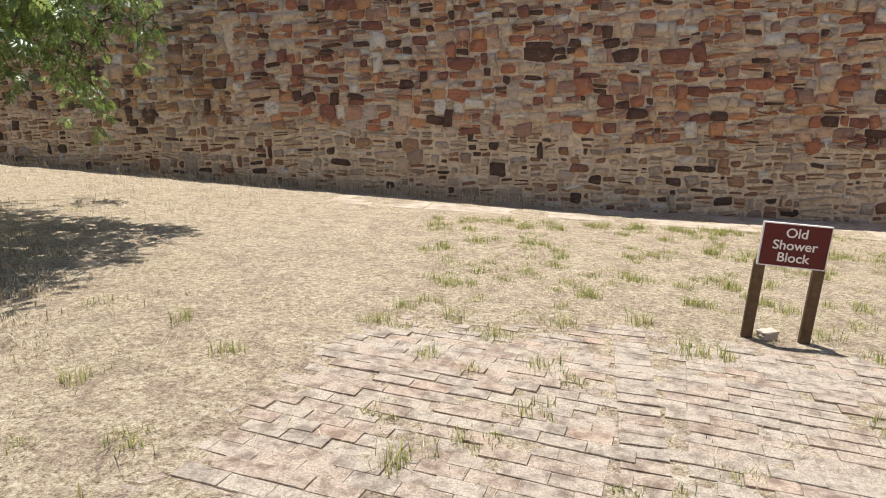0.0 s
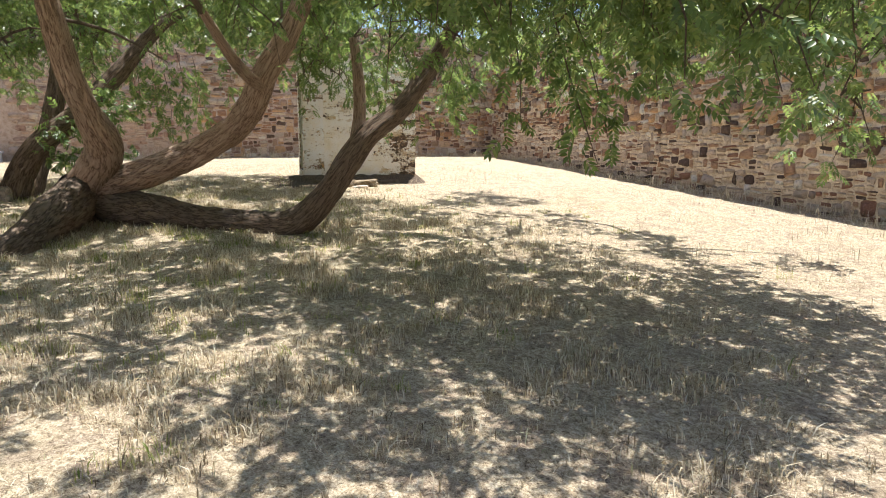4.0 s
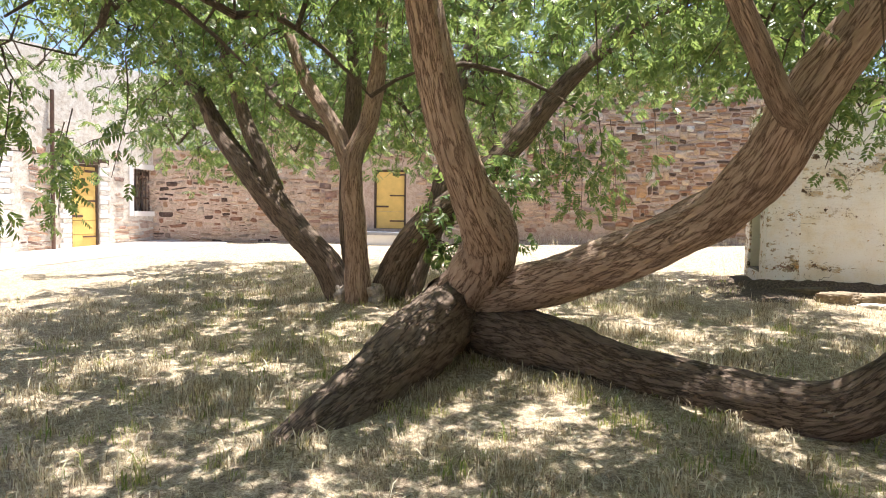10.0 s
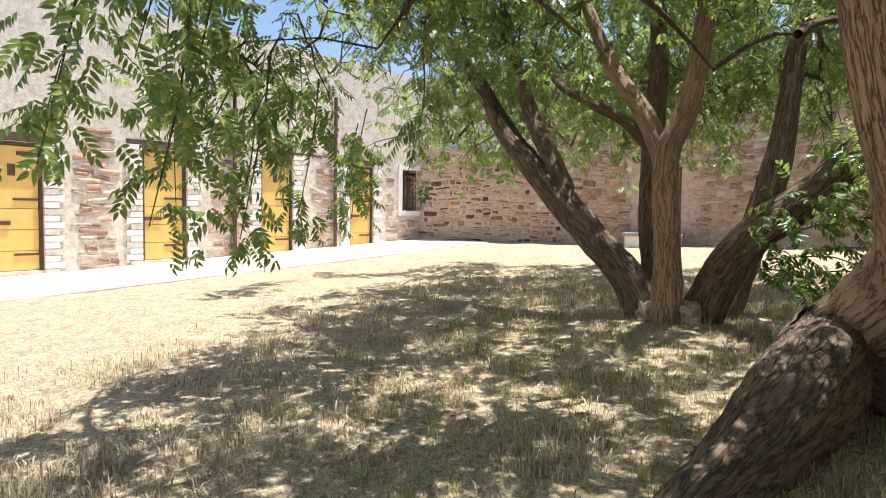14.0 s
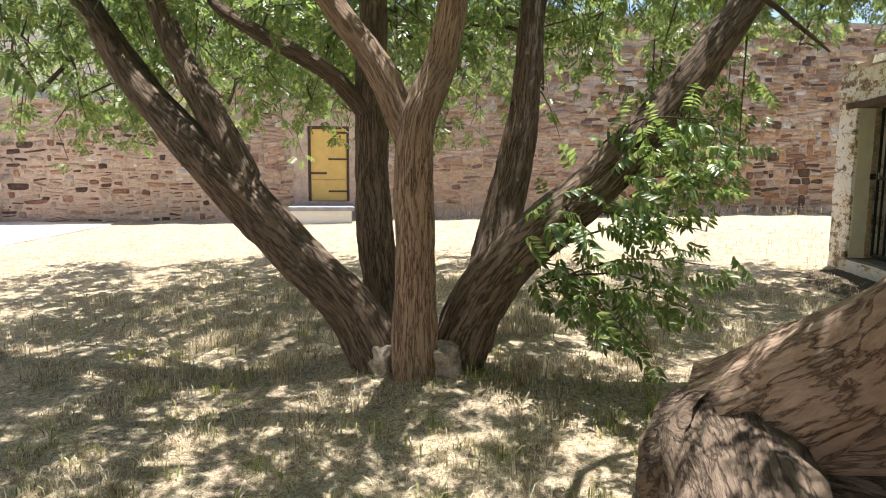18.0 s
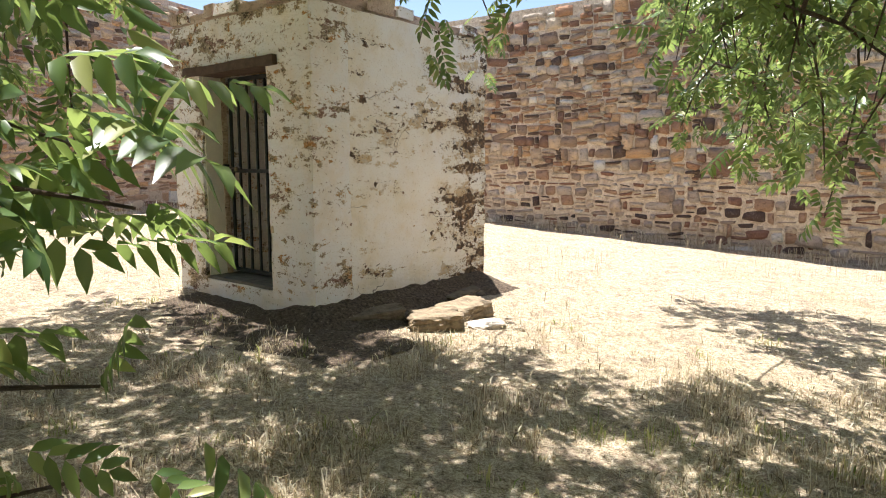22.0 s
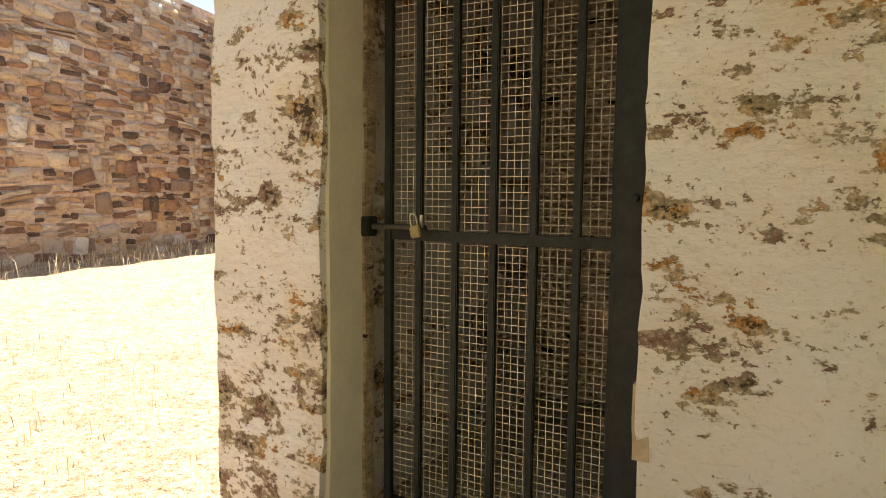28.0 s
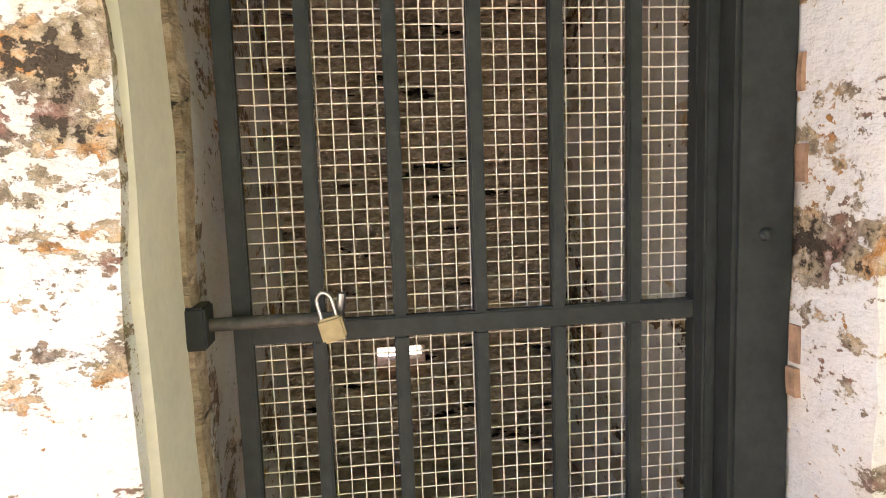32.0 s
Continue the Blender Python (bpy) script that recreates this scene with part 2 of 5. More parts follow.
M_STRAW = grass_mat("dry_straw", [(0.0, (0.15, 0.115, 0.07)), (0.2, (0.40, 0.32, 0.20)), (0.45, (0.64, 0.54, 0.37)), (0.75, (0.78, 0.70, 0.53)), (0.95, (0.82, 0.76, 0.60)), (1.0, (0.34, 0.35, 0.17))])
M_WEED = grass_mat("green_weed", [(0.0, (0.16, 0.22, 0.05)), (0.5, (0.38, 0.40, 0.13)), (1.0, (0.62, 0.55, 0.26))])
def brick_mat(name, by_object):
    """Worn paving brick under a film of dust and chaff."""
    m, t, b = mat(name, 0.95)
    if by_object:
        rnd = t.nodes.new("ShaderNodeObjectInfo").outputs["Random"]
    else:
        rnd = t.nodes.new("ShaderNodeNewGeometry").outputs["Random Per Island"]
    base = ramp(t, rnd, [(0.0, (0.42, 0.30, 0.22)), (0.3, (0.45, 0.36, 0.28)), (0.55, (0.47, 0.40, 0.31)), (0.8, (0.40, 0.34, 0.27)), (0.95, (0.50, 0.34, 0.24))], True)
    co = place(t)
    grain = noise_tex(t, co, 75, 5, 0.75)
    mid = noise_tex(t, co, 9, 6, 0.7)
    big = noise_tex(t, co, 1.3, 4, 0.6)
    col = mix(t, grey(t, mid, 0.40, 0.56), mix(t, 0.6, base, (0.16, 0.12, 0.095)), mix(t, 0.25, base, (0.70, 0.61, 0.50)))
    dust = grey(t, math_node(t, "ADD", math_node(t, "MULTIPLY", mid, 0.6), math_node(t, "MULTIPLY", big, 0.5)), 0.44, 0.60)
    chaff = ramp(t, grain, [(0.38, (0.20, 0.15, 0.11)), (0.48, (0.54, 0.46, 0.36)), (0.60, (0.82, 0.74, 0.60))])
    col = mix(t, math_node(t, "MULTIPLY", dust, 0.45), col, chaff)
    paint(t, b, col)
    bump(t, b, math_node(t, "ADD", grain, mid), 0.8, 0.02)
    return m


M_BRICK = brick_mat("paving_brick", True)
M_BRICK_J = brick_mat("paving_brick_joined", False)
M_SLAB = plain("weathered_concrete", (0.46, 0.38, 0.29), 0.9, 0.45, 4.5)
M_PATH = plain("pale_concrete", (0.66, 0.58, 0.51), 0.9, 0.14, 1.2)
M_YELLOW = plain("yellow_door_paint", (0.72, 0.50, 0.16), 0.55, 0.12, 5, 0, 0.08)
M_RUST = plain("rusty_iron", (0.12, 0.075, 0.055), 0.75, 0.4, 14)
M_IRON = plain("dark_green_iron_paint", (0.030, 0.035, 0.034), 0.5, 0.35, 18, 0.0, 0.2)
M_WIRE = plain("galvanised_wire", (0.82, 0.76, 0.68), 0.5, 0.2, 30, 0.1)
M_BRASS = plain("brass_padlock", (0.34, 0.29, 0.17), 0.5, 0.2, 30, 0.8)
M_WORN = plain("worn_dark_iron", (0.11, 0.10, 0.09), 0.6, 0.45, 40, 0.4)
M_STEEL = plain("steel", (0.5, 0.5, 0.5), 0.3, 0.2, 30, 1.0)
M_TIMBER = plain("dark_old_timber", (0.10, 0.07, 0.05), 0.85, 0.4, 12)
M_SIGN = plain("maroon_sign_paint", (0.11, 0.018, 0.018), 0.45, 0.1, 6, 0, 0.03)
M_WHITE = plain("white_paint", (0.8, 0.78, 0.75), 0.6, 0.05, 10, 0, 0.03)
M_POST = plain("weathered_brown_post", (0.13, 0.085, 0.05), 0.85, 0.35, 20)
M_SLATE = plain("blue_grey_slab", (0.34, 0.35, 0.38), 0.8, 0.2, 6)


def plaster_mat(name, wear, worse=None, cracked=False):
    """Lime plaster over rubble: a cream coat, ochre undercoat where it has flaked, stone and dark pits where that is gone too."""
    m, t, b = mat(name, 0.9)
    co = place(t)
    flat = place(t, (1, 1, 2.0))
    other = place(t, (1.1, 1.1, 2.6))
    big = noise_tex(t, co, 1.3, 6, 0.6)
    course = noise_tex(t, place(t, (0.6, 0.6, 4.6)), 1.7, 3, 0.5)
    bias = math_node(t, "ADD", math_node(t, "MULTIPLY", math_node(t, "SUBTRACT", big, 0.5), 0.35), math_node(t, "MULTIPLY", math_node(t, "SUBTRACT", course, 0.5), 0.42))
    bias = math_node(t, "ADD", bias, wear)
    if worse:
        # the coat has fallen off more towards one end of the wall
        way, p0, p1, more = worse
        d = t.nodes.new("ShaderNodeVectorMath")
        d.operation = "DOT_PRODUCT"
        t.links.new(co, d.inputs[0])
        d.inputs[1].default_value = way
        mr = t.nodes.new("ShaderNodeMapRange")
        t.links.new(d.outputs["Value"], mr.inputs[0])
        mr.inputs[1].default_value, mr.inputs[2].default_value, mr.inputs[4].default_value = p0, p1, more
        bias = math_node(t, "ADD", bias, mr.outputs[0])
    stain = noise_tex(t, co, 2.6, 5, 0.65)
    speckle = noise_tex(t, co, 60, 5, 0.7)
    coat = ramp(t, stain, [(0.36, (0.88, 0.86, 0.82)), (0.5, (0.87, 0.83, 0.76)), (0.62, (0.83, 0.76, 0.63)), (0.74, (0.70, 0.66, 0.54))])
    coat = mix(t, math_node(t, "MULTIPLY", grey(t, speckle, 0.56, 0.64), 0.45), coat, (0.60, 0.54, 0.44))
    under = ramp(t, noise_tex(t, co, 17, 6, 0.72), [(0.34, (0.44, 0.29, 0.15)), (0.45, (0.66, 0.52, 0.33)), (0.56, (0.62, 0.55, 0.44)), (0.68, (0.78, 0.71, 0.56))])
    bare = ramp(t, noise_tex(t, co, 21, 6, 0.7), [(0.36, (0.05, 0.04, 0.032)), (0.48, (0.17, 0.12, 0.085)), (0.58, (0.34, 0.22, 0.13)), (0.68, (0.50, 0.29, 0.13))])
    patch = math_node(t, "ADD", noise_tex(t, flat, 3.4, 10, 0.70, 0.15), bias)
    chip = math_node(t, "ADD", noise_tex(t, other, 12, 8, 0.70, 0.1), bias)
    fleck = math_node(t, "ADD", noise_tex(t, flat, 42, 5, 0.6), math_node(t, "MULTIPLY", bias, 0.8))
    m1 = grey(t, patch, 0.595, 0.602)
    m2 = grey(t, patch, 0.70, 0.707)
    m3 = grey(t, chip, 0.635, 0.642)
    m5 = grey(t, math_node(t, "ADD", noise_tex(t, place(t, (1.0, 1.0, 1.5)), 8.0, 7, 0.62, 0.2), math_node(t, "MULTIPLY", bias, 1.3)), 0.672, 0.680)
    m4 = grey(t, fleck, 0.69, 0.70)
    col = mix(t, m1, coat, under)
    col = mix(t, m3, col, mix(t, grey(t, chip, 0.65, 0.685), under, bare))
    col = mix(t, m2, col, bare)
    col = mix(t, m4, col, bare)
    col = mix(t, m5, col, mix(t, 0.45, bare, (0.07, 0.05, 0.04)))
    # hair cracks
    v = node(t, "ShaderNodeTexVoronoi", Scale=1.1)
    v.feature = "DISTANCE_TO_EDGE"
    wob = t.nodes.new("ShaderNodeTexNoise")
    wob.inputs["Scale"].default_value = 5.0
    t.links.new(co, wob.inputs["Vector"])
    sh = t.nodes.new("ShaderNodeVectorMath")
    sh.operation = "MULTIPLY_ADD"
    t.links.new(wob.outputs["Color"], sh.inputs[0])
    sh.inputs[1].default_value = (0.22, 0.22, 0.22)
    t.links.new(co, sh.inputs[2])
    t.links.new(sh.outputs[0], v.inputs["Vector"])
    crack = 0.0 if not cracked else math_node(t, "MULTIPLY", below(t, v.outputs["Distance"], 0.0012, 0.0028), grey(t, big, 0.53, 0.55))
    col = mix(t, crack, col, (0.12, 0.09, 0.065))
    paint(t, b, col)
    loss = math_node(t, "ADD", math_node(t, "ADD", math_node(t, "MULTIPLY", m1, 0.35), math_node(t, "MULTIPLY", m2, 0.6)), math_node(t, "ADD", math_node(t, "MULTIPLY", m3, 0.5), math_node(t, "MULTIPLY", m5, 0.7)))
    h = math_node(t, "ADD", math_node(t, "MULTIPLY", noise_tex(t, flat, 7, 6, 0.6), 0.9), math_node(t, "MULTIPLY", speckle, 0.2))
    bump(t, b, math_node(t, "SUBTRACT", h, math_node(t, "MULTIPLY", loss, 0.5)), 0.8, 0.025)
    return m


def front_plaster_mat(name, wear):
    """Many coats of white limewash, flaked off in ragged patches along the stone courses, each patch showing what lies beneath: olive render, tan, rust or mauve stone."""
    m, t, b = mat(name, 0.92)
    co = place(t)
    course = noise_tex(t, place(t, (0.9, 0.9, 5.5)), 1.6, 3, 0.5)
    big = noise_tex(t, co, 2.2, 4, 0.55)
    bias = math_node(t, "ADD", math_node(t, "MULTIPLY", math_node(t, "SUBTRACT", big, 0.5), 0.45), math_node(t, "MULTIPLY", math_node(t, "SUBTRACT", course, 0.5), 0.5))
    bias = math_node(t, "ADD", bias, wear)
    patch = math_node(t, "ADD", noise_tex(t, place(t, (1, 1, 1.7)), 8.5, 10, 0.70, 0.1), bias)
    flake = math_node(t, "ADD", noise_tex(t, place(t, (1.1, 1.1, 1.4)), 30, 8, 0.66), math_node(t, "MULTIPLY", bias, 0.6))
    hue = noise_tex(t, place(t, (1, 1, 1.6)), 6.3, 4, 0.55, 0.3)
    fine = noise_tex(t, co, 55, 6, 0.7)
    coat = ramp(t, noise_tex(t, co, 3.0, 6, 0.65), [(0.36, (0.86, 0.86, 0.85)), (0.5, (0.86, 0.83, 0.79)), (0.6, (0.84, 0.78, 0.69)), (0.72, (0.72, 0.68, 0.60))])
    coat = mix(t, math_node(t, "MULTIPLY", grey(t, fine, 0.55, 0.66), 0.35), coat, (0.58, 0.54, 0.47))
    under = ramp(t, hue, [(0.37, (0.30, 0.17, 0.13)), (0.44, (0.36, 0.28, 0.20)), (0.51, (0.42, 0.34, 0.22)), (0.56, (0.60, 0.46, 0.28)), (0.61, (0.56, 0.27, 0.08))])
    under = mix(t, math_node(t, "MULTIPLY", grey(t, fine, 0.48, 0.60), 0.65), under, (0.13, 0.105, 0.075))
    under = mix(t, math_node(t, "MULTIPLY", below(t, fine, 0.38, 0.46), 0.6), under, (0.68, 0.61, 0.50))
    thin = math_node(t, "MULTIPLY", grey(t, patch, 0.545, 0.585), 0.45)
    m1 = grey(t, patch, 0.588, 0.593)
    m2 = grey(t, flake, 0.612, 0.620)
    pit = grey(t, math_node(t, "ADD", patch, math_node(t, "MULTIPLY", math_node(t, "SUBTRACT", fine, 0.5), 0.5)), 0.70, 0.72)
    col = mix(t, thin, coat, (0.70, 0.62, 0.49))
    col = mix(t, m2, col, under)
    col = mix(t, m1, col, under)
    col = mix(t, pit, col, (0.085, 0.065, 0.045))
    paint(t, b, col)
    loss = math_node(t, "ADD", math_node(t, "MULTIPLY", m1, 0.5), math_node(t, "ADD", math_node(t, "MULTIPLY", m2, 0.3), math_node(t, "MULTIPLY", pit, 0.5)))
    h = math_node(t, "ADD", math_node(t, "MULTIPLY", noise_tex(t, place(t, (1, 1, 2.0)), 7, 6, 0.6), 0.9), math_node(t, "MULTIPLY", fine, 0.2))
    bump(t, b, math_node(t, "SUBTRACT", h, math_node(t, "MULTIPLY", loss, 0.5)), 0.8, 0.025)
    return m


M_PLASTER = front_plaster_mat("peeling_lime_plaster", -0.003)
M_PLASTER_WORN = front_plaster_mat("worn_lime_plaster", 0.05)
M_PLASTER_SIDE = plaster_mat("flaking_side_plaster", -0.005, ((0.342, 0.9397, 0.0), 2.772 + 1.2, 2.772 + 2.1, 0.10), True)
def inner_mat():
    """Bare earth-mortared rubble with dark holes; the shade inside them is painted near-black, not cut."""
    m, t, b = mat("bare_brown_inner_wall", 0.95)
    co = place(t, (1, 1, 1.8))
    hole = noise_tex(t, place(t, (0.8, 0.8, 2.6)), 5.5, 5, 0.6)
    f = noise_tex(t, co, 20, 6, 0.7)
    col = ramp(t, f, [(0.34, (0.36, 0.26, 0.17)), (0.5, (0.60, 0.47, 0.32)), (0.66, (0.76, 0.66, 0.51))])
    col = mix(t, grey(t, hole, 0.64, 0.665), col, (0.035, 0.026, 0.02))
    paint(t, b, col)
    bump(t, b, math_node(t, "SUBTRACT", f, grey(t, hole, 0.58, 0.63)), 0.9, 0.03)
    return m


M_INNER = inner_mat()
def soil_mat():
    m, t, b = mat("dark_leaf_litter_soil", 0.95)
    co = place(t)
    f = noise_tex(t, co, 38, 8, 0.75)
    col = ramp(t, f, [(0.34, (0.05, 0.038, 0.028)), (0.5, (0.14, 0.105, 0.075)), (0.62, (0.24, 0.185, 0.13)), (0.68, (0.5, 0.42, 0.3))])
    paint(t, b, col)
    bump(t, b, f, 1.0, 0.04)
    return m


M_SOIL = soil_mat()
M_FALLEN = plain("split_tan_stone", (0.25, 0.195, 0.13), 0.9, 0.6, 9, 0, 0.9, 40)
M_MOSSY = plain("mossy_dark_stone", (0.17, 0.135, 0.095), 0.95, 0.5, 12, 0, 0.9, 50)
M_SILL = plain("dark_worn_stone", (0.15, 0.135, 0.115), 0.85, 0.4, 14, 0, 0.5)
M_JAMB = plain("old_red_brick", (0.36, 0.23, 0.15), 0.95, 0.5, 22, 0, 0.8, 70)
M_PALE_WOOD = plain("pale_bare_wood", (0.55, 0.45, 0.31), 0.85, 0.25, 16)
M_STUMP = plain("weathered_stump_wood", (0.34, 0.285, 0.235), 0.95, 0.6, 16, 0, 1.0, 60)
M_PALE_ROCK = plain("pale_dusty_rock", (0.52, 0.45, 0.37), 0.95, 0.35, 14, 0, 0.7, 60)
M_REVEAL = plain("greenish_cement_render", (0.82, 0.79, 0.66), 0.9, 0.12, 5)


# ---- building helpers ----
def gz(x, y):
    """Height of the ground."""
    xx = max(x, -17) + 0.9 * min(0, max(x, -26) + 17)
    return -0.09 - 0.046 * xx + 0.018 * min(max(y, -4), 12)


def gzn(x, y):
    xx = np.maximum(x, -17) + 0.9 * np.minimum(0, np.maximum(x, -26) + 17)
    return -0.09 - 0.046 * xx + 0.018 * np.clip(y, -4, 12)


def mesh_np(name, verts, faces, smooth=False):
    """A mesh from an array of points and an array of faces of one size."""
    verts, faces = np.asarray(verts, np.float32), np.asarray(faces, np.int32)
    me = bpy.data.meshes.new(name)
    n = faces.shape[1]
    me.vertices.add(len(verts))
    me.vertices.foreach_set("co", verts.ravel())
    me.loops.add(faces.size)
    me.loops.foreach_set("vertex_index", faces.ravel())
    me.polygons.add(len(faces))
    me.polygons.foreach_set("loop_start", np.arange(0, faces.size, n, dtype=np.int32))
    if smooth:
        me.polygons.foreach_set("use_smooth", np.ones(len(faces), bool))
    me.update(calc_edges=True)
    return me


def part(name, data, material, parent=None, label=""):
    """Links a bmesh or a mesh as one object under a thing or a part."""
    if isinstance(data, bmesh.types.BMesh):
        me = bpy.data.meshes.new(name)
        data.to_mesh(me)
        data.free()
    else:
        me = data
    if not me.materials:
        me.materials.append(material)
    ob = new(name, me)
    ob.parent = parent
    if label:
        ob["label"] = label
    return ob


def empty(name, m, label, category, group="", kind=""):
    ob = new(name)
    ob.empty_display_size = 0.1
    ob.matrix_world = m
    return tagged(ob, label, category, group, kind)


def box(bm, x0, x1, y0, y1, z0, z1, m=None):
    vs = [bm.verts.new((m @ Vector(p)) if m else p) for p in ((x0, y0, z0), (x1, y0, z0), (x1, y1, z0), (x0, y1, z0), (x0, y0, z1), (x1, y0, z1), (x1, y1, z1), (x0, y1, z1))]
    for f in ((3, 2, 1, 0), (4, 5, 6, 7), (0, 1, 5, 4), (1, 2, 6, 5), (2, 3, 7, 6), (3, 0, 4, 7)):
        bm.faces.new([vs[i] for i in f])
    return vs


def rounded(bm, size=0.006, segments=2):
    bmesh.ops.bevel(bm, geom=bm.edges[:], offset=size, segments=segments, affect="EDGES")
    return bm


def slab(x0, x1, y0, y1, z0, z1, bevel=0.006, m=None):
    bm = bmesh.new()
    box(bm, x0, x1, y0, y1, z0, z1, m)
    return rounded(bm, bevel)


def tube(points, radii, sides=10, uv=True, rough=0.0, seed=0, per=0.12, capped=True):
    """A swept tube through the points, with the radii given at them, smooth along its length."""
    pts = [Vector(p) for p in points]
    path, rad = [], []
    for i in range(len(pts) - 1):
        p0, p1, p2, p3 = pts[max(0, i - 1)], pts[i], pts[i + 1], pts[min(len(pts) - 1, i + 2)]
        k = max(1, int((p2 - p1).length / per))
        for j in range(k):
            s = j / k
            path.append(0.5 * ((2 * p1) + (p2 - p0) * s + (2 * p0 - 5 * p1 + 4 * p2 - p3) * s * s + (3 * p1 - p0 - 3 * p2 + p3) * s ** 3))
            rad.append(radii[i] + (radii[i + 1] - radii[i]) * s)
    path.append(pts[-1])
    rad.append(radii[-1])
    verts, uvs = [], []
    side, length = None, 0.0
    for i, p in enumerate(path):
        d = (path[min(i + 1, len(path) - 1)] - path[max(i - 1, 0)]).normalized()
        if side is None:
            side = d.orthogonal().normalized()
        side = (side - d * side.dot(d)).normalized()
        up = d.cross(side)
        if i:
            length += (p - path[i - 1]).length
        for a in range(sides):
            an = 2 * math.pi * a / sides
            out = side * math.cos(an) + up * math.sin(an)
            r = rad[i]
            if rough:
                q = p + out * r
                r *= 1 + rough * noise.noise(Vector((math.cos(an) * 1.6, math.sin(an) * 1.6, length * 1.6 + seed))) + 0.35 * rough * noise.noise(q * 9)
                r *= 1 - 0.5 * rough * max(0, 1 - 5 * abs(noise.noise(Vector((math.cos(an) * 4.2, math.sin(an) * 4.2, length * 1.1 + seed)))))
            verts.append(p + out * r)
            uvs.append((a / sides, length))
    faces = []
    for i in range(len(path) - 1):
        for a in range(sides):
            b = (a + 1) % sides
            faces.append((i * sides + a, i * sides + b, (i + 1) * sides + b, (i + 1) * sides + a))
    return verts, faces, uvs, sides


def tube_mesh(name, tubes):
    """One mesh of several tubes, with a UV map along each."""
    V, F, U = [], [], []
    for verts, faces, uvs, sides in tubes:
        o = len(V)
        V += verts
        for f in faces:
            F.append([i + o for i in f])
            a = f[0] % sides
            u0, u1 = a / sides, (a + 1) / sides
            U += [(u0, uvs[f[0]][1]), (u1, uvs[f[1]][1]), (u1, uvs[f[2]][1]), (u0, uvs[f[3]][1])]
    me = mesh_np(name, [tuple(v) for v in V], F, True)
    layer = me.uv_layers.new(name="UVMap")
    layer.data.foreach_set("uv", np.array(U, np.float32).ravel())
    return me


# ---- ground ----
def build_ground():
    xs = np.concatenate([[-900, -300, -100, -50], np.arange(-32, 16.01, 0.2), [40, 100, 300, 900]])
    ys = np.concatenate([[-900, -300, -100, -40], np.arange(-14, 22.01, 0.2), [40, 100, 300, 900]])
    X, Y = np.meshgrid(xs, ys)
    Z = gzn(X, Y)
    for i in range(4, len(ys) - 4):
        for j in range(4, len(xs) - 4):
            p = Vector((xs[j], ys[i], 0))
            Z[i, j] += 0.025 * noise.noise(p * 1.3) + 0.012 * noise.noise(p * 4.1)
    # the tree stands on a low mound
    Z += 0.14 * np.exp(-((X + 14.3) ** 2 + (Y - 2.9) ** 2) / 0.7)
    # bed of the brick paving, a little sunk
    left = -1.38 + (Y - 2.9) * 0.22
    Z -= 0.009 * np.clip((X - left - 0.05) / 0.25, 0, 1) * np.clip((4.7 - X) / 0.3, 0, 1) * np.clip((5.5 - 0.13 * np.maximum(0, X - 0.4) - Y) / 0.5, 0, 1) * np.clip((Y + 1) / 0.5, 0, 1)
    nx = len(xs)
    idx = np.arange(len(ys) * nx).reshape(len(ys), nx)
    F = np.stack([idx[:-1, :-1], idx[:-1, 1:], idx[1:, 1:], idx[1:, :-1]], -1).reshape(-1, 4)
    ob = part("ground", mesh_np("ground", np.stack([X, Y, Z], -1).reshape(-1, 3), F, True), M_GROUND)
    return tagged(ob, "bare courtyard ground with dry straw and earth", "ground", kind="structure")


build_ground()


# ---- stone walls ----
STONES = []
for k in range(24):
    rs = random.Random(100 + k)
    ring = []
    for cx, cz in ((-0.5, -0.5), (0.5, -0.5), (0.5, 0.5), (-0.5, 0.5)):
        a, b = rs.uniform(0.02, 0.24), rs.uniform(0.02, 0.30)
        jx, jz = rs.uniform(-0.09, 0.07), rs.uniform(-0.11, 0.09)
        one, two = (cx - math.copysign(a, cx) + jx, cz + jz), (cx + jx, cz - math.copysign(b, cz) + jz)
        ring += [two, one] if cx * cz > 0 else [one, two]
    ring = sorted(ring, key=lambda q: math.atan2(q[1], q[0]))
    outer = [(x, 0.0, z) for x, z in ring]
    inner = [(x * rs.uniform(0.91, 0.99), 1.0 + rs.uniform(-0.5, 0.35), z * rs.uniform(0.88, 0.98)) for x, z in ring]
    STONES.append(np.array(outer + inner + [(rs.uniform(-0.1, 0.1), 1.1 + rs.uniform(-0.1, 0.3), rs.uniform(-0.1, 0.1))]))
STONE_FACES = [(i, (i + 1) % 8, 8 + (i + 1) % 8) for i in range(8)] + [(i, 8 + (i + 1) % 8, 8 + i) for i in range(8)] + [(8 + i, 8 + (i + 1) % 8, 16) for i in range(8)]
STONE_MESH = {}


def stone_mesh(k, material):
    if (k, material.name) not in STONE_MESH:
        me = mesh_np("stone", STONES[k], STONE_FACES)
        me.materials.append(material)
        STONE_MESH[k, material.name] = me
    return STONE_MESH[k, material.name]


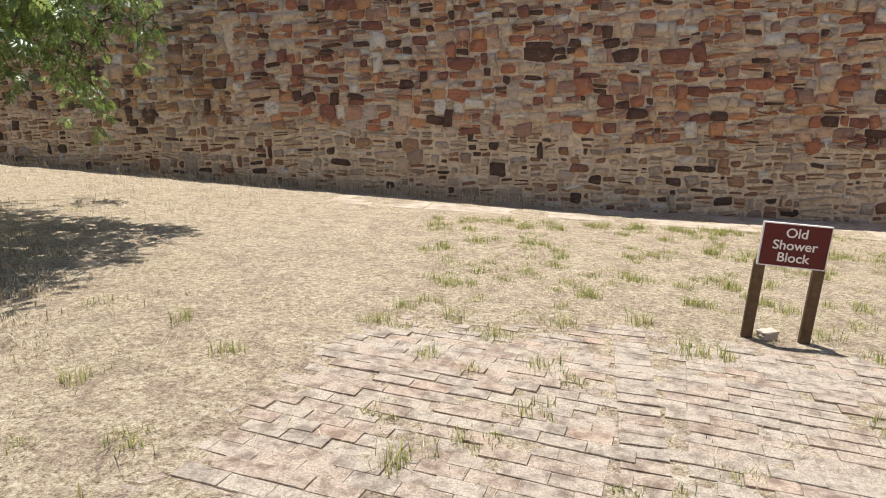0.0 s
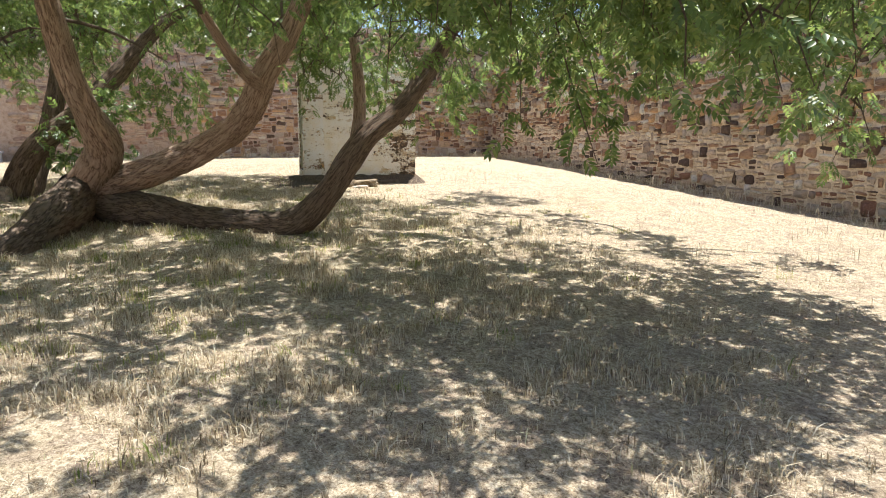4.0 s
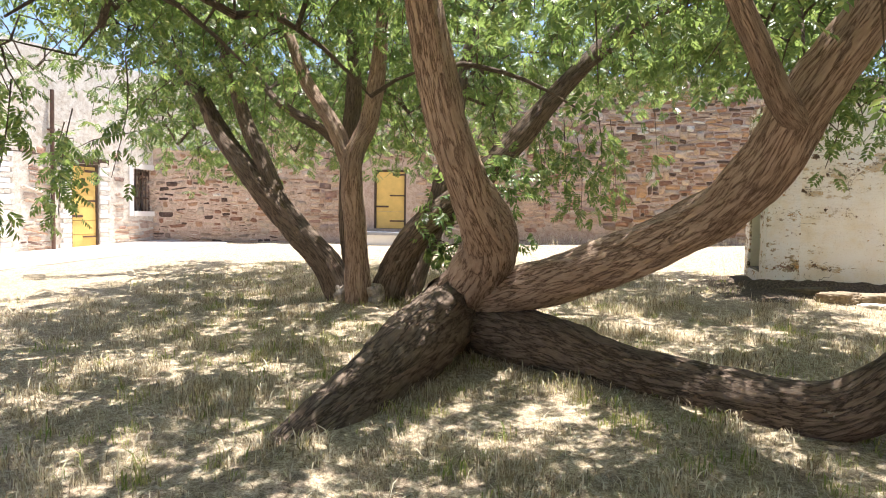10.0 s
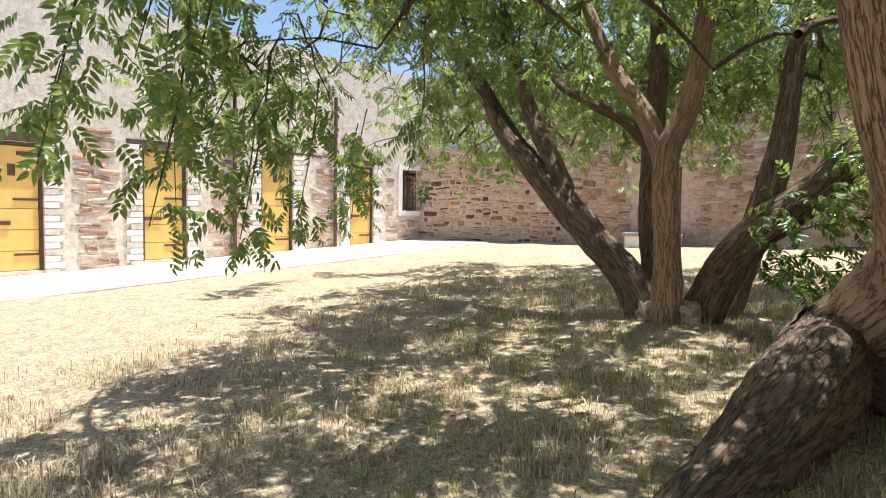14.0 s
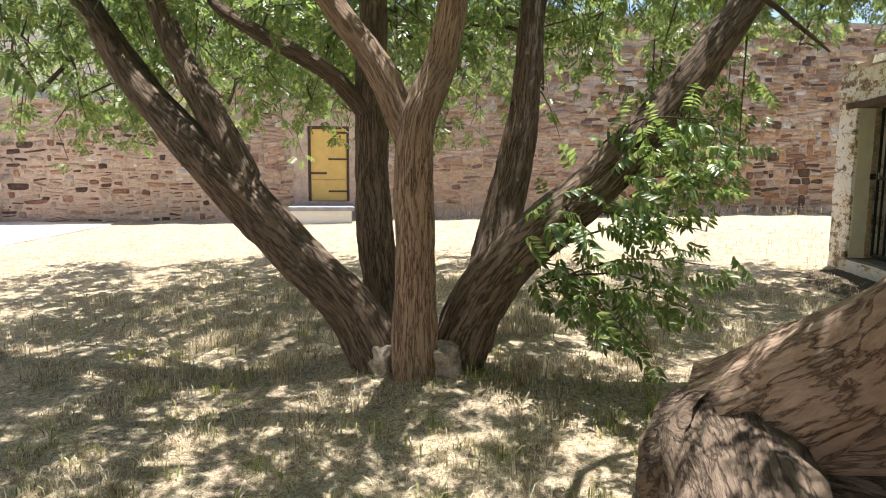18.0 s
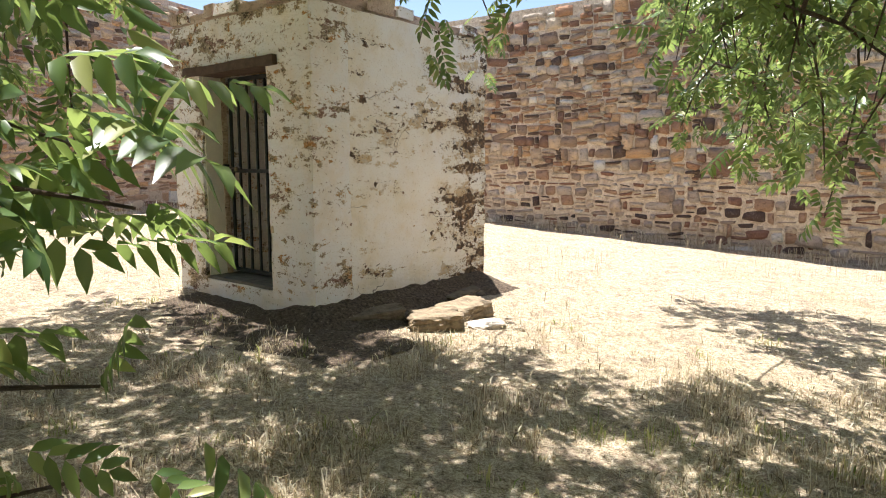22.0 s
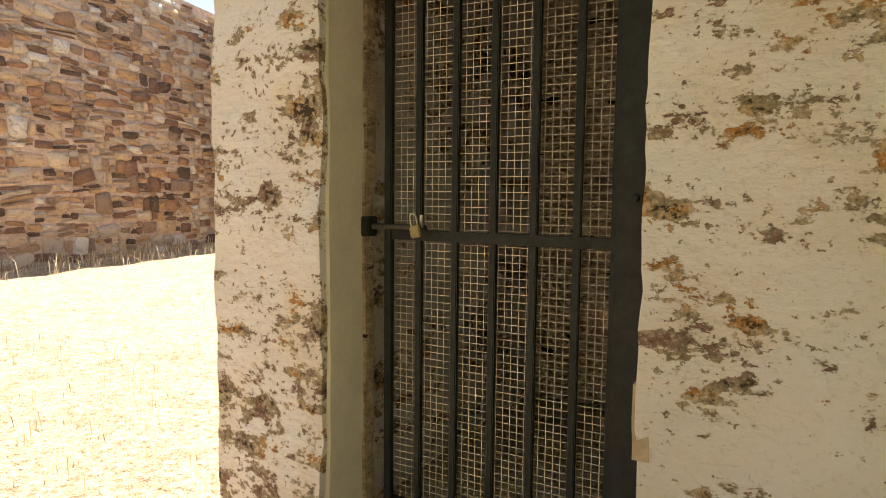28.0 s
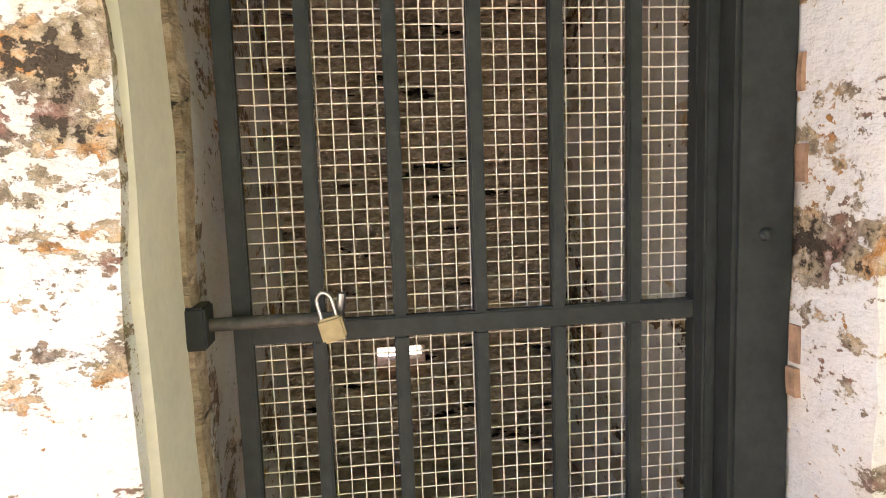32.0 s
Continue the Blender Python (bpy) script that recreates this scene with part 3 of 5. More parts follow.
def lay_stones(parent, a, b, base, top, rows, widths, gap, proud, seed, mats, holes=(), near=None, most=0, start=-0.15, name="rubble_courses", cap=9.0):
    """Courses of rubble on the face of a wall that runs from a to b, with its face to the right of that way.
    base(s): foot of the wall. near: stretch (s0, s1, z0, z1) in which stones become parts."""
    rs = random.Random(seed)
    a, b = Vector((*a, 0)), Vector((*b, 0))
    along = (b - a).normalized()
    out = Vector((along.y, -along.x, 0))
    total = (b - a).length
    V, made = [], 0
    z = start
    foot = min(base(0), base(total))
    while foot + z < top:
        h = rs.uniform(*rows)
        s = -rs.uniform(0, widths[1])
        while s < total:
            w = rs.uniform(*widths) * (1.5 if rs.random() < 0.12 else 1.0)
            hh = h * rs.uniform(0.78, 1.1)
            wave = 0.06 * math.sin(s * 0.7 + seed) + 0.03 * math.sin(s * 2.3 + z * 3)
            cs, cz = s + w / 2, foot + z + h / 2 + rs.uniform(-0.02, 0.02) + wave
            s += w
            pick = rs.random()
            cells = [(cs, cz, w, hh)]
            if h > 0.12 and pick < 0.42:
                f = rs.uniform(0.35, 0.65)
                cells = [(cs, cz - hh * (1 - f) / 2, w, hh * f), (cs, cz + hh * f / 2, w, hh * (1 - f))]
                if w > 0.24 and rs.random() < 0.5:
                    g = rs.uniform(0.35, 0.65)
                    c = cells.pop()
                    cells += [(c[0] - w * (1 - g) / 2, c[1], w * g, c[3]), (c[0] + w * g / 2, c[1], w * (1 - g), c[3])]
            elif h > 0.17 and pick < 0.54:
                cells = [(cs, cz + (k - 1) * hh / 3, w, hh / 3) for k in range(3)]
            elif pick > 0.93:
                cells = [(cs, cz, w * 1.05, hh * 1.35)]
            for cs2, cz2, w2, h2 in cells:
                if not 0 <= cs2 <= total or cz2 + h2 / 2 > top or not start < cz2 - base(min(max(cs2, 0), total)) < cap:
                    continue
                if any(cs2 + w2 / 2 > q[0] and cs2 - w2 / 2 < q[1] and cz2 + h2 / 2 > q[2] and cz2 - h2 / 2 < q[3] for q in holes):
                    continue
                k = rs.randrange(len(STONES))
                d = rs.uniform(*proud) * (1.3 if pick > 0.93 else 1.0)
                size = (w2 - gap * rs.uniform(0.4, 1.8), d, max(0.02, h2 - gap * rs.uniform(0.4, 1.8)))
                tilt = rs.gauss(0, 0.09)
                if near and made < most and near[0] < cs2 < near[1] and near[2] < cz2 < near[3]:
                    made += 1
                    ob = new("stone", stone_mesh(k, mats[1]))
                    ob.matrix_world = Matrix.Translation(a + along * cs2 + out * 0.001 + Vector((0, 0, cz2))) @ Matrix((along, out, (0, 0, 1))).transposed().to_4x4() @ Matrix.Rotation(tilt, 4, "Y") @ Matrix.Diagonal((*size, 1))
                    ob.parent = parent
                    continue
                q = STONES[k] * size
                c, sn = math.cos(tilt), math.sin(tilt)
                x, zz = q[:, 0] * c + q[:, 2] * sn + cs2, -q[:, 0] * sn + q[:, 2] * c + cz2
                V.append(np.stack([a.x + along.x * x + out.x * q[:, 1], a.y + along.y * x + out.y * q[:, 1], zz], -1))
        z += h
    F = (np.array(STONE_FACES)[None] + 17 * np.arange(len(V))[:, None, None]).reshape(-1, 3)
    ob = part(name, mesh_np(name, np.concatenate(V), F), mats[0], parent)
    ob["kind"] = "stuff"


def wall_body(name, a, b, zbot, top, thick, material, holes=()):
    """A straight wall from a to b, face to the right, with openings (s0, s1, z0, z1) through it."""
    a, b = Vector((*a, 0)), Vector((*b, 0))
    along = (b - a).normalized()
    out = Vector((along.y, -along.x, 0))
    m = Matrix.Translation(a) @ Matrix((along, -out, (0, 0, 1))).transposed().to_4x4()
    total = (b - a).length
    cuts = sorted({0.0, total, *(h[0] for h in holes), *(h[1] for h in holes)})
    bm = bmesh.new()
    for s0, s1 in zip(cuts, cuts[1:]):
        mid = (s0 + s1) / 2
        zs = [zbot]
        for h in sorted((h for h in holes if h[0] < mid < h[1]), key=lambda q: q[2]):
            zs += [h[2], h[3]]
        zs.append(top)
        for z0, z1 in zip(zs[::2], zs[1::2]):
            box(bm, s0, s1, 0, thick, z0, z1, m)
    return part(name, bm, material), m


def on(m, s, y, z):
    return m @ Vector((s, y, z))


# north wall: four straight stretches of red rubble
NORTH = [(-22.35, 19.62), (-17.0, 18.0), (-4.5, 13.75), (2.0, 11.9), (13.0, 11.2)]
wall_north = empty("wall_north", Matrix.Identity(4), "tall red and brown rubble stone wall with tan mortar", "wall", kind="structure")
for i, (a, b) in enumerate(zip(NORTH, NORTH[1:])):
    body, _ = wall_body("wall_core", a, b, -0.6, 5.25, 0.55, M_MORTAR_A)
    body.parent = wall_north
    av, bv = Vector(a), Vector(b)
    foot = lambda s, av=av, bv=bv: gz(*(av + (bv - av).normalized() * s))
    lay_stones(wall_north, a, b, foot, 3.2, (0.10, 0.25), (0.11, 0.36), 0.042, (0.014, 0.045), 11 + i, (M_STONE_F, M_STONE_F_PIECE), near=(0.5, 8, -0.2, 1.4) if i == 2 else None, most=150, cap=1.28)
    lay_stones(wall_north, a, b, foot, 5.22, (0.09, 0.25), (0.10, 0.36), 0.018, (0.016, 0.06), 51 + i, (M_STONE_A, M_STONE_A_PIECE) if i > 1 else (M_STONE_C, M_STONE_C_PIECE), near=(0.5, 7.5, 1.2, 2.6) if i == 2 else None, most=150, start=1.22, name="upper_rubble_courses")

# west wall, with a small yellow door
WEST = [(-25.147, -4.19), (-22.35, 19.62)]
W_DOOR = (6.66, 7.55, 1.42, 3.05)
wall_west, west_m = wall_body("wall_west", *WEST, -0.4, 5.6, 0.6, M_MORTAR_B, [W_DOOR])
tagged(wall_west, "tall weathered tan and pink rubble stone wall", "wall", kind="structure")
wv = (Vector(WEST[1]) - Vector(WEST[0])).normalized()
w_mid = tuple(Vector(WEST[0]) + wv * 13.0)
lay_stones(wall_west, WEST[0], w_mid, lambda s: gz(*(Vector(WEST[0]) + wv * s)) + 0.45, 5.55, (0.09, 0.24), (0.11, 0.40), 0.020, (0.012, 0.038), 31,
           (M_STONE_B, M_STONE_B_PIECE), holes=[(6.45, 7.76, 1.2, 3.25), (-1, 3.4, 3.5, 6), (-1, 4.6, 0, 3.5)], near=(8.0, 13, 1.2, 3.2), most=120)
lay_stones(wall_west, w_mid, WEST[1], lambda s: gz(*(Vector(WEST[0]) + wv * (13 + s))), 5.55, (0.09, 0.24), (0.11, 0.38), 0.024, (0.014, 0.05), 36,
           (M_STONE_C, M_STONE_C_PIECE), near=(0, 11, 1.0, 3.2), most=170, name="far_rubble_courses")
lay_stones(wall_west, WEST[0], tuple(Vector(WEST[0]) + wv * 4.6), lambda s: gz(*(Vector(WEST[0]) + wv * s)), 3.48, (0.11, 0.21), (0.13, 0.36), 0.055, (0.012, 0.03), 33,
           (M_STONE_F, M_STONE_F_PIECE), name="corner_rubble_courses")

# south range of cells
SOUTH = [(-8.0, -10.83), (-25.2, -3.8)]
S_LEN = (Vector(SOUTH[1]) - Vector(SOUTH[0])).length


def ss(s0, s1, z0, z1):
    return (S_LEN - s1, S_LEN - s0, z0, z1)


S_DOORS = [(1.95, 2.78, 0.86, 2.95), (4.6, 5.48, 0.8, 2.98), (7.28, 8.2, 0.74, 2.95), (9.95, 10.85, 0.66, 2.88), (12.6, 13.5, 0.58, 2.8)]
S_WIN = (0.05, 0.82, 1.80, 2.95)
S_HOLES = [ss(*d) for d in S_DOORS] + [ss(*S_WIN)]
wall_cells, south_m = wall_body("wall_south", *SOUTH, -0.6, 5.6, 0.5, M_LIME, S_HOLES)
tagged(wall_cells, "long whitewashed stone wall of a row of cells", "wall", kind="structure")
sv = (Vector(SOUTH[1]) - Vector(SOUTH[0])).normalized()
lay_stones(wall_cells, *SOUTH, lambda s: gz(*(Vector(SOUTH[0]) + sv * s)), 3.3, (0.07, 0.15), (0.16, 0.5), 0.02, (0.008, 0.022), 41,
           (M_STONE_B, M_STONE_B_PIECE), holes=[ss(d[0] - 0.42, d[1] + 0.42, d[2] - 1, d[3] + 0.35) for d in S_DOORS] + [ss(-0.2, 1.1, 1.6, 3.2)], near=(S_LEN - 8, S_LEN, 0.4, 3), most=250)

# plain walls that close the yard, and the cells behind the south wall
for nm, a, b in (("wall_east", (13.0, 11.5), (13.0, -11.5)), ("wall_south_east", (13.0, -10.83), (-8.0, -10.83))):
    w, _ = wall_body(nm, a, b, -1.2, 5.0, 0.5, M_MORTAR_A)
    tagged(w, "plain rubble stone yard wall", "wall", kind="structure")
bm = bmesh.new()
box(bm, 0, S_LEN, 3.0, 3.3, -0.6, 5.6, south_m)
box(bm, 0, S_LEN, 0.5, 3.0, 3.4, 3.6, south_m)
for s in (0.0, 6.0, 9.0, 12.0, 15.0, S_LEN - 0.2):
    box(bm, s, s + 0.2, 0.5, 3.0, -0.6, 3.4, south_m)
tagged(part("cell_partition", bm, M_LIME), "plain plastered cell partitions behind the wall", "wall", kind="structure")
bm = bmesh.new()
box(bm, 5.8, 8.6, 0.6, 1.6, -0.4, 5.4, west_m)
tagged(part("wall_west_inner", bm, M_MORTAR_B), "plain stone behind the door", "wall", kind="structure")


# ---- doors and windows ----
def yellow_door(m, s0, s1, z0, z1, label, boards, slot):
    w, h = s1 - s0, z1 - z0
    d = empty("door", m @ Matrix.Translation((s0, 0, z0)), label, "door", "yellow yard doors")
    fr = 0.055
    for nm, q in (("door_post", (0, fr, 0.02, 0.14, 0, h)), ("door_post", (w - fr, w, 0.02, 0.14, 0, h)), ("door_head", (fr, w - fr, 0.02, 0.14, h - 0.06, h))):
        part(nm, slab(*q, 0.008), M_TIMBER, d, "dark timber frame")
    n = len(boards) - 1
    for i in range(n):
        zb, zt = boards[i] * (h - 0.07) + 0.01, boards[i + 1] * (h - 0.07) + 0.004
        bm = slab(fr + 0.004, w - fr - 0.004, 0.06, 0.10, zb, zt, 0.005)
        part("board", bm, M_YELLOW, d)
    for z in (0.12 * h, 0.55 * h):
        part("strap_hinge", slab(w - fr - 0.4, w - fr, 0.045, 0.062, z, z + 0.04, 0.004), M_RUST, d, "rusty iron strap hinge")
    if slot:
        part("peep_hatch", slab(w * 0.42, w * 0.55, 0.048, 0.066, h * 0.74, h * 0.83, 0.004), M_RUST, d, "small dark iron peep hatch")
    part("bolt", slab(fr, w * 0.45, 0.035, 0.065, h * 0.36, h * 0.39, 0.006), M_RUST, d, "dark iron bolt")
    # straps on the upper right, as on each cell door
    part("strap_hinge", slab(w - fr - 0.33, w - fr + 0.03, 0.045, 0.062, h * 0.9, h * 0.93, 0.004), M_RUST, d, "rusty iron strap hinge")
    return d


for s0, s1, z0, z1 in S_DOORS:
    a0, a1 = S_LEN - s1, S_LEN - s0
    yellow_door(south_m, a0, a1, z0, z1, "closed yellow plank cell door in a dark frame", [0, 0.16, 0.33, 0.5, 1.0], True)
    # whitewashed brick quoins round the opening
    q = empty("door_surround", south_m @ Matrix.Translation((a0, 0, z0)), "whitewashed stone quoins round a cell door", "trim", "cell door surrounds", "structure")
    zz, k = -0.1, 0
    while zz < z1 - z0 + 0.05:
        wide = 0.33 if k % 2 else 0.25
        for x0, x1 in ((-wide, -0.004), (a1 - a0 + 0.004, a1 - a0 + wide)):
            part("quoin", slab(x0, x1, -0.035, 0.02, zz + 0.004, zz + 0.115, 0.008), M_WHITE if k % 3 else M_LIME, q)
        zz += 0.119
        k += 1
    part("lintel", slab(-0.3, a1 - a0 + 0.3, -0.03, 0.03, z1 - z0 + 0.01, z1 - z0 + 0.16, 0.01), M_TIMBER, q, "dark timber lintel")

yellow_door(west_m, *W_DOOR, "small closed yellow plank door in the stone wall", [0, 0.3, 1.0], False)
step = empty("door_step", west_m @ Matrix.Translation((W_DOOR[0], 0, gz(*on(west_m, 7, 0, 0).xy))), "grey slate step with a white side at the small door", "step")
part("tread", slab(-0.35, 1.0, -0.95, -0.02, 0.22, 0.3, 0.012), M_SLATE, step)
part("riser", slab(-0.3, 0.95, -0.9, -0.02, -0.15, 0.22, 0.01), M_WHITE, step, "white painted stone block")

# slab ledge over the end of the west wall
tagged(part("stone_ledge", slab(0.9, 3.5, -0.12, 0.2, 3.52, 3.62, 0.02, west_m), M_SLATE), "blue-grey slate ledge along the wall top", "ledge")
bm = bmesh.new()
box(bm, 0.0, 3.42, -0.03, 0.002, 3.62, 5.58, west_m)
tagged(part("wall_west_render", bm, M_LIME), "pale rendered upper wall", "wall", kind="structure")

# barred window
a0, a1 = S_LEN - S_WIN[1], S_LEN - S_WIN[0]
win = empty("window", south_m @ Matrix.Translation((a0, 0, S_WIN[2])), "barred cell window with a white painted surround", "window")
ww, wh = a1 - a0, S_WIN[3] - S_WIN[2]
for nm, q in (("surround", (-0.16, -0.002, -0.03, 0.03, -0.14, wh + 0.14)), ("surround", (ww + 0.002, ww + 0.2, -0.03, 0.03, -0.14, wh + 0.14)), ("surround", (0.0, ww, -0.03, 0.03, wh + 0.003, wh + 0.14)), ("sill", (-0.02, ww + 0.02, -0.05, 0.2, -0.14, -0.003))):
    part(nm, slab(*q, 0.01), M_WHITE, win)
for i in range(6):
    x = ww * (i + 0.7) / 6.4
    bm = bmesh.new()
    bmesh.ops.create_cone(bm, cap_ends=True, segments=8, radius1=0.016, radius2=0.016, depth=wh, matrix=Matrix.Translation((x, 0.12, wh / 2)))
    part("bar", bm, M_RUST, win, "rusty iron bar")
for z in (0.3, 0.85):
    part("cross_bar", slab(0, ww, 0.105, 0.117, wh * z, wh * z + 0.03, 0.003), M_RUST, win, "rusty iron bar")


def downpipe(s, z0, z1):
    p = empty("downpipe", south_m @ Matrix.Translation((S_LEN - s, -0.08, z0)), "rusty brown iron pipe against the cell wall", "pipe", "wall pipes")
    me = tube_mesh("pipe", [tube([(0, 0, 0), (0, 0, (z1 - z0) * 0.5), (0.01, 0, z1 - z0)], [0.045, 0.045, 0.045], 12)])
    part("pipe", me, M_RUST, p)
    for z in (0.25, 0.75):
        part("bracket", slab(-0.07, 0.07, -0.02, 0.09, (z1 - z0) * z, (z1 - z0) * z + 0.04, 0.006), M_RUST, p)


downpipe(3.34, 0.8, 4.6)
downpipe(6.2, 0.7, 4.6)

# ---- paths ----
def strip(name, a, b, width, rise, material, label, cat, seg=1.6, outer=0.02):
    """A path of cast slabs with joints, from a to b, to the right of that way."""
    a, b = Vector((*a, 0)), Vector((*b, 0))
    along = (b - a).normalized()
    out = Vector((along.y, -along.x, 0))
    root = empty(name, Matrix.Identity(4), label, cat, kind="structure")
    n = max(1, round((b - a).length / seg))
    for i in range(n):
        bm = bmesh.new()
        s0, s1 = (b - a).length * i / n + 0.006, (b - a).length * (i + 1) / n - 0.006
        lo, hi = [], []
        for s, w in ((s0, outer), (s1, outer), (s1, width), (s0, width)):
            p = a + along * s + out * w
            g = gz(p.x, p.y)
            lo.append(bm.verts.new((p.x, p.y, g - 0.15)))
            hi.append(bm.verts.new((p.x, p.y, g + rise)))
        bm.faces.new(hi[::-1]), bm.faces.new(lo)
        for k in range(4):
            bm.faces.new((lo[k], hi[k], hi[(k + 1) % 4], lo[(k + 1) % 4]))
        bmesh.ops.recalc_face_normals(bm, faces=bm.faces[:])
        part("slab", rounded(bm, 0.012, 1), material, root)
    return root


strip("pavement", (-2.2, 11.25), (12.9, 8.85), -2.15, 0.006, M_SLAB, "weathered concrete path along the foot of the wall", "path", 1.7)
strip("pavement", SOUTH[0], SOUTH[1], 2.5, 0.03, M_PATH, "pale concrete path in front of the cells", "path", 2.4)


# ---- brick paving ----
def build_paving():
    """Stretcher-bond bricks laid flat, sunk in the ground, with the strip of headers that crosses it."""
    root = empty("brick_paving", Matrix.Identity(4), "worn red-grey brick paving overgrown with dry grass", "pavement", kind="structure")
    ang = math.radians(-17.5)
    ax, ay = Vector((math.cos(ang), math.sin(ang))), Vector((-math.sin(ang), math.cos(ang)))
    o = Vector((0.0, 3.0))
    rs = random.Random(5)
    L, Wd = 0.235, 0.115
    metas = []
    for k in range(6):
        bm = bmesh.new()
        box(bm, -L / 2 + 0.002, L / 2 - 0.002, -Wd / 2 + 0.002, Wd / 2 - 0.002, -0.06, 0)
        bmesh.ops.bevel(bm, geom=[e for e in bm.edges if all(v.co.z > -0.01 for v in e.verts)], offset=0.0018, segments=1, affect="EDGES")
        for v in bm.verts:
            if v.co.z > -0.03:
                v.co.z += rs.uniform(-0.0025, 0.0025)
        me = bpy.data.meshes.new("brick")
        bm.to_mesh(me)
        bm.free()
        me.materials.append(M_BRICK)
        metas.append(me)
    made, V, F = 0, [], []
    spots = []
    for r in range(-26, 34):
        for c in range(-12, 22):
            p = o + ax * ((c + 0.5 * (r % 2)) * L) + ay * (r * Wd)
            x, y = p
            left = -1.38 + (y - 2.9) * 0.22
            if not (left < x < 4.6 and -0.6 < y < 5.55 - 0.13 * max(0, x - 0.4)):
                continue
            if 0.72 + (y - 2.5) * 0.20 < x < 0.98 + (y - 2.5) * 0.20:
                continue
            if y > 5.0 and rs.random() < 0.10 + 0.5 * (y - 5.0):
                continue
            spots.append((p, 0.0))
    for r in range(0, 46):
        y = 0.4 + r * 0.118
        p = Vector((0.85 + (y - 2.5) * 0.20, y))
        spots.append((p, 1.0))
    spots.sort(key=lambda q: abs(q[0].x + 0.3) + abs(q[0].y - 3.1))
    for p, turned in spots:
        edge = max(0, 1 - (p.x - (-1.38 + (p.y - 2.9) * 0.22)) / 0.5)
        z = gz(*p) - 0.002 - 0.008 * edge + 0.025 * noise.noise(Vector((*p, 0)) * 1.3) + 0.012 * noise.noise(Vector((*p, 0)) * 4.1) + 0.004 * noise.noise(Vector((*p, 4)) * 1.9) + rs.uniform(-0.003, 0.001)
        an = ang + rs.uniform(-0.02, 0.02)
        if turned:
            an = math.atan2(-0.2, 1.0) + rs.uniform(-0.03, 0.03)
            z += 0.003
        slope = Matrix.Rotation(0.018, 4, "X") @ Matrix.Rotation(0.046, 4, "Y")
        m = Matrix.Translation((*p, z)) @ slope @ Matrix.Rotation(an, 4, "Z") @ Matrix.Rotation(rs.uniform(-0.012, 0.012), 4, "X")
        k = rs.randrange(6)
        if made < 300:
            made += 1
            ob = new("brick", metas[k])
            ob.matrix_world = m
            ob.parent = root
        else:
            me = metas[k]
            o0 = len(V)
            V += [tuple(m @ v.co) for v in me.vertices]
            F += [[i + o0 for i in q.vertices] for q in me.polygons]
    me = bpy.data.meshes.new("bricks_far")
    me.from_pydata(V, [], F)
    ob = part("bricks_beyond", me, M_BRICK_J, root)
    ob["kind"] = "stuff"


# ---- sign ----
def build_sign():
    a, b = Vector((2.27, 5.25, gz(2.27, 5.25))), Vector((2.70, 5.23, gz(2.7, 5.23)))
    mid = (a + b) / 2
    m = Matrix.Translation(mid) @ Matrix.Rotation(radians(-11), 4, "Z") @ Matrix.Rotation(radians(4.2), 4, "Y") @ Matrix.Rotation(radians(3), 4, "X")
    s = empty("sign", m, "maroon sign board with white lettering on two leaning timber posts", "sign")
    for x in (-0.2, 0.2):
        part("post", slab(x - 0.038, x + 0.038, 0.012, 0.06, -0.15, 0.60, 0.005), M_POST, s, "weathered dark brown timber post")
    part("board", slab(-0.222, 0.222, -0.012, 0.01, 0.575, 0.885, 0.004), M_SIGN, s)
    for q in ((-0.227, 0.227, 0.882, 0.891), (-0.227, 0.227, 0.569, 0.577)):
        part("edge_trim", slab(q[0], q[1], -0.014, 0.012, q[2], q[3], 0.002), M_WHITE, s, "thin white edge")
    for q in ((-0.231, -0.221), (0.221, 0.227)):
        part("edge_trim", slab(q[0], q[1], -0.014, 0.012, 0.569, 0.891, 0.002), M_WHITE, s, "thin white edge")
    for word, z in (("Old", 0.79), ("Shower", 0.70), ("Block", 0.61)):
        cu = bpy.data.curves.new("lettering", "FONT")
        cu.body, cu.size, cu.align_x, cu.extrude, cu.offset = word, 0.096, "CENTER", 0.0015, 0.0012
        t = new("text", cu)
        bpy.context.view_layer.update()
        me = bpy.data.meshes.new_from_object(t)
        bpy.data.objects.remove(t)
        ob = part("lettering", me, M_WHITE, s, "white painted word " + word)
        ob.matrix_local = Matrix.Translation((0.0, -0.0145, z)) @ Matrix.Rotation(radians(90), 4, "X")


build_sign()


# ---- the stone hut ----
HUT_O = Vector((-15.778, 8.692, 0))
HX = Vector((math.cos(radians(-20)), math.sin(radians(-20)), 0))
HY = Vector((-HX.y, HX.x, 0))
HUT = Matrix.Translation(HUT_O) @ Matrix((HX, HY, (0, 0, 1))).transposed().to_4x4()


